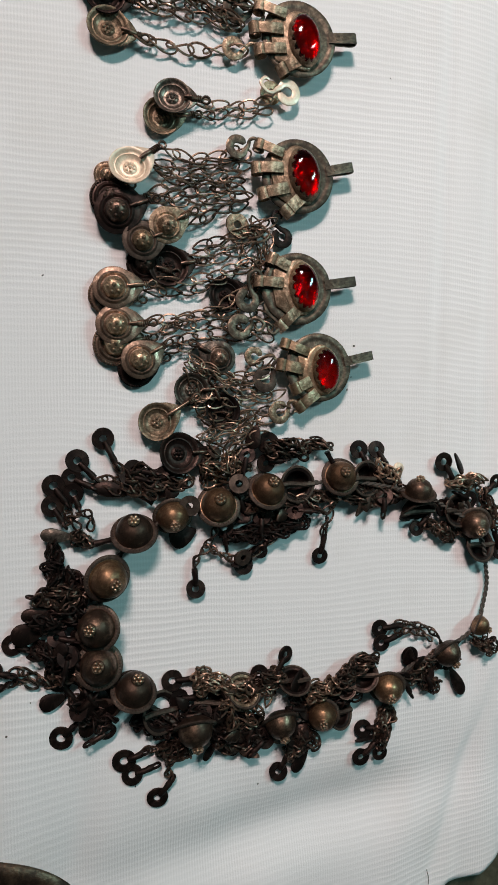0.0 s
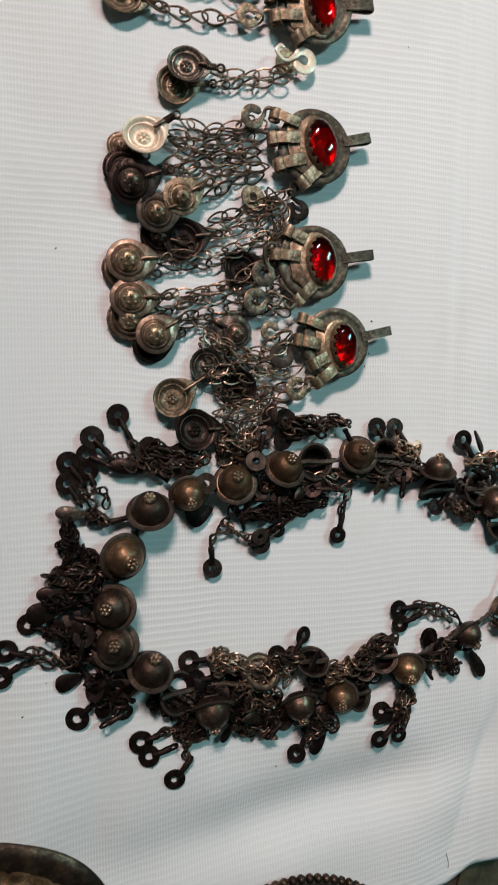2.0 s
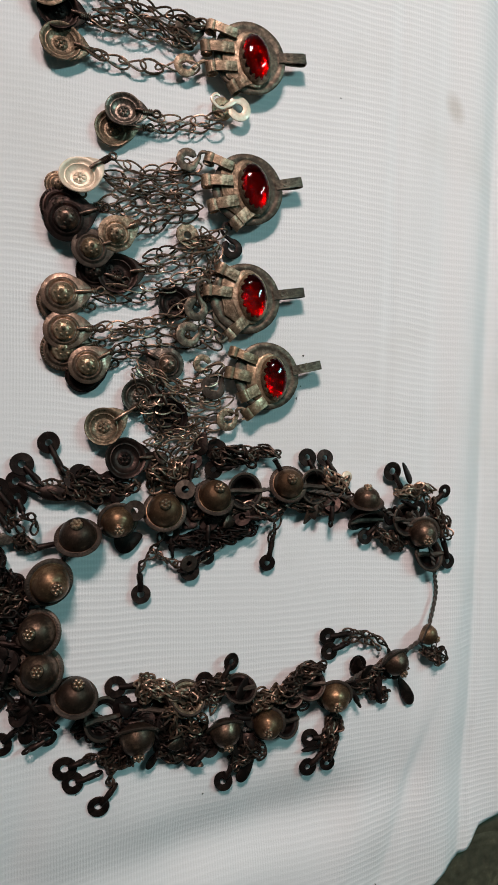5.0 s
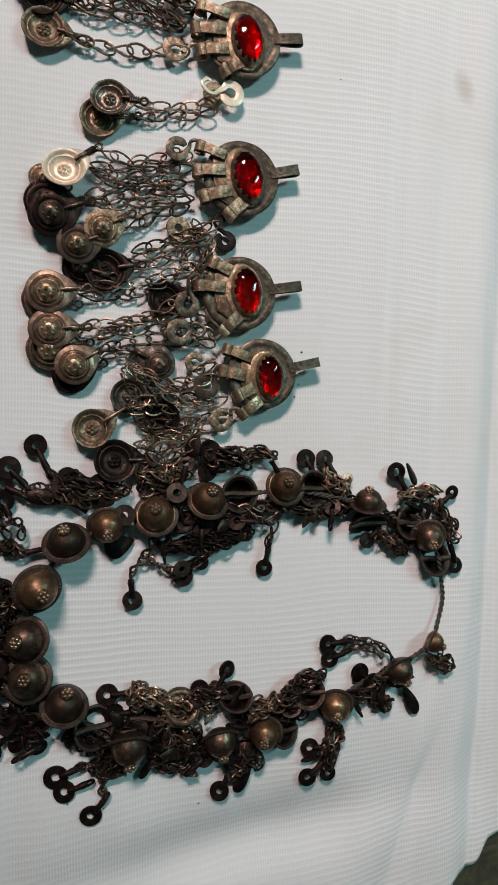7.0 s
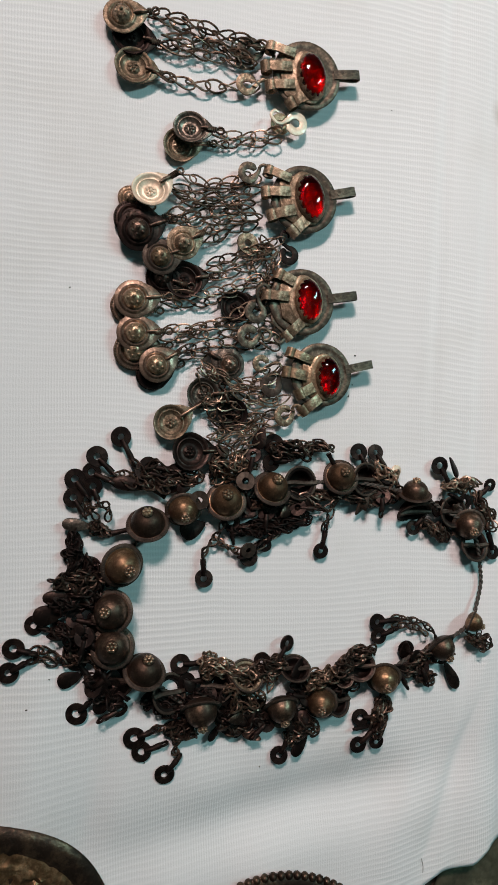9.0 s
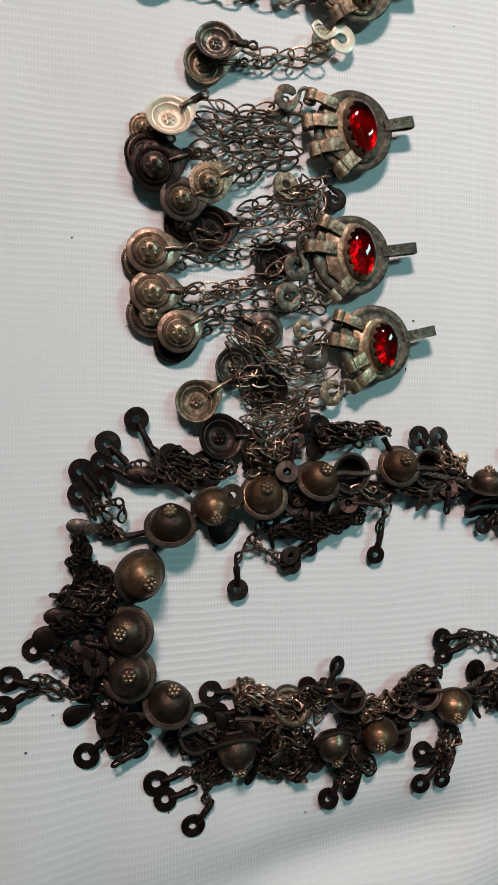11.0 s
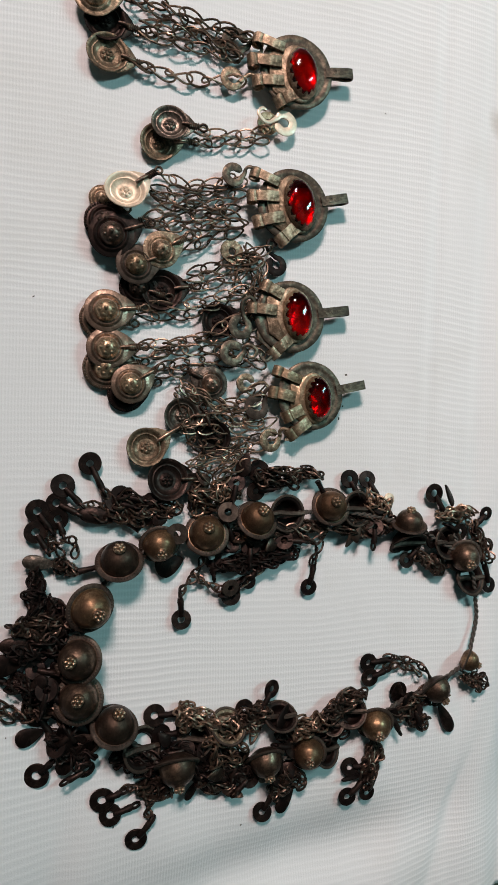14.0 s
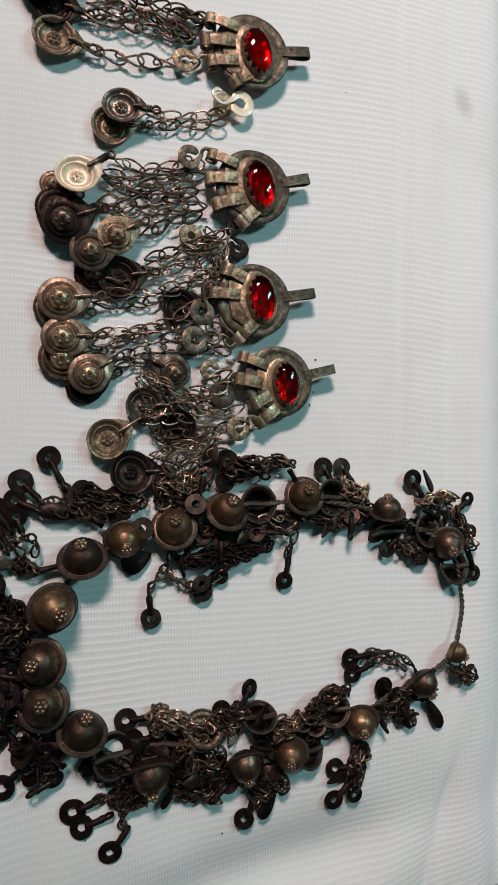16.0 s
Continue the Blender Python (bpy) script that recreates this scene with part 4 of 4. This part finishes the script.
# leaf spangles
paddle(neck, -113.5, -105.0, -99.9, -107.0, 3.3, 4, GREY)
tangle(neck, -100.4, -107.0, -92.4, -110.3, 5, 3, 4, CHAIN, 120, 0.7)
paddle(neck, -92.0, -86.2, -73.1, -89.3, 3.8, 4)
paddle(neck, -121.6, -137.9, -105.5, -138.8, 3.6, 5)
paddle(neck, -125.8, -147.0, -111.3, -145.0, 5.1, 4, BLACK)
paddle(neck, -99.4, -191.7, -90.5, -188.0, 3.6, 2)
paddle(neck, -115.2, -177.8, -104.3, -174.9, 4.1, 2)
paddle(neck, -3.3, -223.5, 4.6, -213.8, 3.3, 2)
paddle(neck, 88.0, -197.8, 80.3, -183.0, 3.6, 2)
paddle(neck, 36.8, -189.8, 47.4, -189.1, 3.1, 2)
paddle(neck, 85.2, -85.5, 78.4, -75.2, 2.8, 6, None, (0.7, 0.2))
paddle(neck, -23.7, -71.4, -20.4, -60.4, 3.8, 5, None, (-0.4, 0.1))
paddle(neck, -6.5, -182.6, 1.9, -174.1, 3.1, 6, BLACK, (0.6, 0.1))
paddle(neck, 28.2, -213.4, 42.9, -212.5, 1.3, 2)
paddle(neck, -45.6, -211.6, -39.0, -203.4, 2.0, 2)
paddle(neck, -33.8, -210.8, -24.4, -200.2, 3.1, 2)
paddle(neck, 51.7, -79.6, 46.9, -87.7, 3.1, 4, PALE)

# spangles and bits of sheet caught under the chains
def clutter(x0, y0, x1, y1, n, seed, h=5.0):
    rnd = random.Random(seed)
    for i in range(n):
        t = (i + rnd.random()) / n
        x, y = x0 + (x1 - x0) * t + rnd.uniform(-3.5, 3.5), y0 + (y1 - y0) * t + rnd.uniform(-5, 5)
        a = rnd.uniform(0, 6.28)
        lean = (rnd.uniform(-0.6, 0.6), rnd.uniform(-0.6, 0.6))
        z = 1.5 + rnd.uniform(0, h) + 2.5 * max(abs(lean[0]), abs(lean[1]))
        ln = rnd.uniform(7, 11)
        if i % 3:
            paddle(neck, x, y, x + ln * math.cos(a), y + ln * math.sin(a), rnd.uniform(2.6, 3.8), z, rnd.choice((BLACK, BLACK, CHAIN)), lean)
        else:
            washer(neck, x, y, rnd.uniform(3.8, 4.6), x + 8 * math.cos(a), y + 8 * math.sin(a), z, seed=seed + i, tilt=30)


clutter(-53.1, -185.9, -13.5, -207.1, 14, 71)
clutter(-37.7, -203.6, -24.4, -202.9, 5, 72, 2)
clutter(-108.8, -132.8, -102.4, -160.0, 14, 73)
clutter(-101.5, -174.7, -85.2, -189.2, 7, 74, 3)
clutter(-37.0, -101.6, 3.4, -97.7, 12, 75, 3)
clutter(23.3, -90.2, 56.1, -91.3, 7, 76, 3)
clutter(50.4, -182.4, 75.5, -178.1, 6, 77, 3)
clutter(-47.0, -79.7, -21.0, -72.7, 4, 78, 4)
clutter(-2.4, -203.3, 8.9, -191.2, 5, 79, 3)
clutter(-79.0, -83.7, -52.2, -89.6, 5, 80, 3)
clutter(71.7, -102.5, 97.5, -103.6, 6, 81, 3)

# straps that hold the tassels
for x0, y0, x1, y1 in ((-83.6, -108.6, -91.7, -110.4), (-67.1, -94.0, -74.3, -89.3), (-96.1, -127.8, -92.7, -134.1), (-99.0, -164.0, -105.8, -159.6),
                       (-83.9, -181.9, -88.8, -187.5), (13.3, -73.4, 17.5, -80.1), (47.4, -199.0, 44.4, -209.8), (61.2, -179.4, 47.4, -186.3)):
    strap_piece(neck, x0, y0, 4.5, x1, y1, 3.5, 1.4, BLACK)

# chains of the tassels
chain(neck, ((-82.5, -76.8,3), (-77.8, -82.6,4), (-70.7, -88.9,5), (-64.6, -91.6,6)), CHAIN, 101, 0.9)
chain(neck, ((-91.3, -82.4,3), (-81.4, -83.7,4), (-73.1, -87.6,5)), CHAIN, 102, 0.8)
chain(neck, ((-92.7, -86.2,3), (-82.7, -88.0,5), (-71.9, -89.4,6)), CHAIN, 103, 0.8)
chain(neck, ((-65.5, -81.2,3), (-57.1, -80.9,4), (-47.1, -84.7,5)), CHAIN, 104, 0.8)
chain(neck, ((-102.9, -92.5,3), (-101.4, -99.7,4), (-96.9, -106.0,5)), CHAIN, 105, 0.8)
chain(neck, ((-104.4, -100.8,3), (-99.1, -97.4,5), (-92.6, -97.7,6), (-93.9, -106.1,5)), CHAIN, 106, 0.8)
chain(neck, ((-49.2, -123.7,2), (-47.4, -118.8,3), (-42.2, -112.8,4), (-39.6, -106.5,5)), CHAIN, 107, 0.8)
chain(neck, ((-43.5, -114.0,3), (-35.8, -119.5,3), (-27.9, -122.1,2)), CHAIN, 108, 0.8)
chain(neck, ((-22.6, -120.4,2), (-13.2, -113.1,3), (-4.9, -105.7,4)), CHAIN, 109, 0.8)
chain(neck, ((12.4, -112.7,2), (13.3, -106.6,3), (16.1, -98.7,5)), CHAIN, 110, 0.8)
chain(neck, ((50.9, -158.9,2), (61.1, -159.5,3), (70.6, -164.7,4), (73.8, -170.7,5)), CHAIN, 111, 0.8)
chain(neck, ((50.3, -162.2,2), (61.1, -162.7,3), (69.7, -167.5,4)), CHAIN, 112, 0.8)
chain(neck, ((-60.5, -218.8,2), (-61.4, -211.7,3), (-58.3, -204.5,4)), CHAIN, 113, 0.8)
chain(neck, ((-72.8, -204.4,2), (-64.6, -202.3,3), (-55.8, -203.6,4)), CHAIN, 114, 0.8)
chain(neck, ((-11.2, -174.0,3), (-14.0, -181.7,4), (-17.6, -190.5,5)), WIRE, 115, 0.8)
chain(neck, ((-126.7, -162.7,3), (-119.7, -162.7,3), (-112.6, -168.8,4), (-107.4, -167.1,4)), CHAIN, 116, 0.9)
chain(neck, ((-128.7, -167.1,2), (-120.7, -165.8,3), (-113.6, -170.8,3)), CHAIN, 117, 0.9)
tangle(neck, -108.4, -110.1, -108.8, -130.4, 9, 2.6, 5, BLACK, 121)
tangle(neck, -102.2, -121.8, -97.3, -139.6, 7, 4, 5, BLACK, 161)
tangle(neck, -114.4, -132.3, -96.2, -131.4, 10, 4, 7, CHAIN, 122)
tangle(neck, -116.8, -139.3, -98.6, -140.9, 9, 4, 7, BLACK, 123)
tangle(neck, -117.0, -153.6, -96.6, -158.2, 9, 4, 5, BLACK, 124)
tangle(neck, -110.5, -163.9, -94.5, -171.9, 6, 4, 4, CHAIN, 125)
tangle(neck, -101.5, -177.2, -85.2, -189.2, 8, 4, 5, BLACK, 126)
tangle(neck, -77.8, -83.8, -52.1, -84.6, 6, 5, 4, CHAIN, 127)
tangle(neck, -44.5, -79.8, -23.7, -77.8, 5, 7, 6, LINK, 128)
tangle(neck, -15.7, -71.5, 14.7, -70.8, 5, 4, 6, CHAIN, 129)
tangle(neck, -34.4, -110.7, 3.4, -104.8, 10, 4, 4, BLACK, 130)
tangle(neck, -26.5, -98.2, 20.4, -96.2, 6, 4, 4, CHAIN, 131)
tangle(neck, 23.3, -95.0, 56.1, -93.5, 6, 4, 4, CHAIN, 132)
tangle(neck, 40.9, -79.4, 50.0, -89.2, 5, 4, 5, WIRE, 133)
tangle(neck, 77.9, -90.1, 97.3, -90.7, 6, 4, 6, WIRE, 134)
tangle(neck, 97.4, -95.0, 106.9, -112.7, 5, 3, 5, CHAIN, 135)
tangle(neck, 67.0, -110.7, 81.3, -115.7, 5, 4, 4, CHAIN, 136)
tangle(neck, -49.1, -173.5, -24.3, -181.7, 7, 4, 7, WIRE, 141)
tangle(neck, -37.6, -185.3, -21.7, -195.3, 5, 5, 8, LINK, 142)
tangle(neck, -48.3, -170.5, -38.8, -174.8, 3, 3, 6, WIRE, 157)
tangle(neck, -24.3, -179.1, -7.9, -175.7, 6, 5, 6, CHAIN, 143)
tangle(neck, 3.3, -187.8, 17.6, -181.4, 7, 4, 8, LINK, 144)
tangle(neck, 17.6, -181.4, 38.2, -172.7, 8, 3, 8, CHAIN, 145)
tangle(neck, -53.1, -188.5, -13.5, -204.4, 11, 5, 5, BLACK, 146)
tangle(neck, -40.3, -203.2, -24.4, -202.9, 6, 5, 4, CHAIN, 147)
tangle(neck, -63.4, -202.5, -53.3, -206.5, 6, 5, 4, CHAIN, 148)
tangle(neck, -75.5, -188.0, -58.3, -195.5, 8, 4, 4, BLACK, 149)
tangle(neck, -5.2, -208.3, 8.9, -210.4, 6, 4, 4, CHAIN, 150)
tangle(neck, -6.6, -210.8, -3.8, -218.0, 3, 2, 3, CHAIN, 151, 0.7)
tangle(neck, 45.9, -197.4, 39.9, -217.7, 7, 3, 5, CHAIN, 152)
tangle(neck, 55.0, -184.4, 78.7, -177.0, 6, 5, 5, CHAIN, 153)
tangle(neck, 66.0, -184.2, 70.8, -193.4, 5, 4, 3, CHAIN, 154, 0.7)
tangle(neck, 93.6, -170.5, 103.6, -175.6, 8, 4, 6, CHAIN, 155, 0.6)
tangle(neck, -2.4, -189.8, 32.3, -188.6, 8, 4, 4, BLACK, 156)


def cord(parent, pts, r=1.0):
    """A cord of two twisted strands."""
    way = spline(pts, 0.7)
    g = Geo()
    for k in (0, math.pi):
        line = []
        for i, p in enumerate(way):
            d = (way[min(i + 1, len(way) - 1)] - way[max(i - 1, 0)]).normalized()
            s = d.cross(Vector((0, 0, 1))).normalized()
            u = s.cross(d)
            a = k + i * 0.75
            line.append(p + r * 0.62 * (s * math.cos(a) + u * math.sin(a)))
        g.tube(line, r * 0.75, 7)
    return part("cord", g.data("cord", CORD), parent)


cord(neck, ((85.6, -99.9,5), (95.5, -117.4,6), (101.1, -135.4,2.5), (101.6, -144.4,2), (97.3, -156.5,4), (95.3, -161.8,6)), 0.85)
cord(neck, ((95.3, -161.8,6), (76.7, -172.8,5), (59.5, -178.0,5), (45.8, -184.8,5), (30.8, -187.2,5), (10.6, -196.9,5), (-10.3, -198.1,5), (-49.9, -196.5,5), (-75.7, -176.6,5)), 0.85)
cord(neck, ((-74.8, -106.6,5), (-58.7, -100.3,5), (-38.6, -96.3,5), (-15.6, -90.6,5), (7.9, -87.5,5), (30.6, -88.2,5), (60.5, -94.7,6), (79.3, -103.8,6), (93.8, -111.6,6)), 0.85)
cord(neck, ((-74.8, -106.6,5), (-86.4, -124.1,5), (-91.3, -145.5,5), (-90.9, -162.5,5), (-76.8, -175.2,5)), 0.85)


# ---- large embossed plates beside the cloth's near edge ----
def embossed_plate(x, y, r, label, beaded, seed, z=0.8, metal=None, relief=1.0):
    ob = thing("embossed_plate", x, y, z, label, "metal plate", "large plates at the near edge")
    p = [(0.02, 0.0), (0.9, 0.0), (0.99, 0.02), (1.0, 0.04), (0.985, 0.06), (0.93, 0.075), (0.86, 0.085), (0.80, 0.07), (0.4, 0.06), (0.02, 0.06)]
    g = Geo().lathe([(a * r, b2 * r) for a, b2 in p], 120, wob=0.004 if beaded else 0.026, seed=seed)
    body = part("plate", g.data("plate", metal or PLATE), ob, at(x, y, z))
    # the chased panel inside the border
    rings = []
    n, m = 44, 200
    for i in range(n + 1):
        q = 0.84 * (1 - i / n) + 0.02
        ring = []
        for j in range(m):
            a = 6.2832 * j / m
            px, py = q * r * math.cos(a), q * r * math.sin(a)
            h = 0.088 + 0.030 * noise.noise((px / 9, py / 9, seed)) + 0.022 * noise.noise((px / 3.2, py / 3.2, seed + 5))
            h += 0.014 * math.cos(34 * a) * (1 if 0.52 < q < 0.68 else 0) + 0.016 * math.exp(-((q - 0.72) / 0.018) ** 2) + 0.02 * math.exp(-((q - 0.48) / 0.025) ** 2)
            h = 0.08 + (h - 0.08) * relief
            if q > 0.78:
                h = 0.07 + (h - 0.07) * max(0.0, (0.86 - q) / 0.08)
            ring.append((px, py, h * r))
        rings.append(ring)
    e = Geo().grid(rings)
    e.cap(n * m, m)
    part("chased_panel", e.data("chased_panel", metal or (GILT if seed == 3 else PANEL)), body, at(x, y, z))
    if beaded:
        b2 = Geo()
        for i in range(92):
            a = 6.2832 * i / 92
            b2.ball((r * 0.985 * math.cos(a), r * 0.985 * math.sin(a), 0.05 * r), 0.034 * r, 10, 6)
        tagged(part("beaded_edge", b2.data("beaded_edge", PLATE), body, at(x, y, z)), kind="stuff")
    return ob


embossed_plate(-148.5, -299, 61, "large dark round metal plate with gilt embossing", False, 3)
embossed_plate(-13, -342.8, 62, "dark round metal plate with a beaded edge", True, 4)
embossed_plate(142, -330, 58, "smooth olive-grey round metal plate beyond the edge of the cloth", False, 5, -15.8, OLIVE, 0.25)


# ---- crumbs on the cloth ----
def crumb(x, y, s, seed):
    rnd = random.Random(seed)
    g = Geo().lathe([(0.1, 0), (s, 0.1 * s), (s * 0.9, 0.5 * s), (0.2 * s, 0.8 * s)], 7, sx=1.0, sy=rnd.uniform(0.4, 0.9), wob=0.15, seed=seed)
    put(tagged(new("crumb", g.data("crumb", CRUMB)), "tiny dark crumb lying on the white cloth", "crumb", "crumbs on the cloth"), at(x, y, cloth_height(x, y) - 0.02, (0, 0, 1), rnd.uniform(0, 180)))


for i, (x, y) in enumerate(((47.5, 102.8), (-110.9, 1.9), (29.0, -23.6), (-91.2, -30.4), (27.6, -38.4), (25.6, -44.3), (-118.8, -176.1), (-75.9, -219.6), (-128.4, -188.8), (-61.1, -223.9), (-19.1, -229.1))):
    crumb(x, y, 0.35 + 0.12 * (i % 3), 40 + i)


# ---- a loose thread near the hem ----
hair = Geo().tube(spline([(x, y, cloth_height(x, y) + 0.35) for x, y in ((70.1, -288.4), (71.2, -292.7), (71.0, -296.9))], 0.8), 0.15, 5)
put(tagged(new("loose_thread", hair.data("loose_thread", CRUMB)), "short dark loose thread lying on the white cloth", "thread"), Matrix())
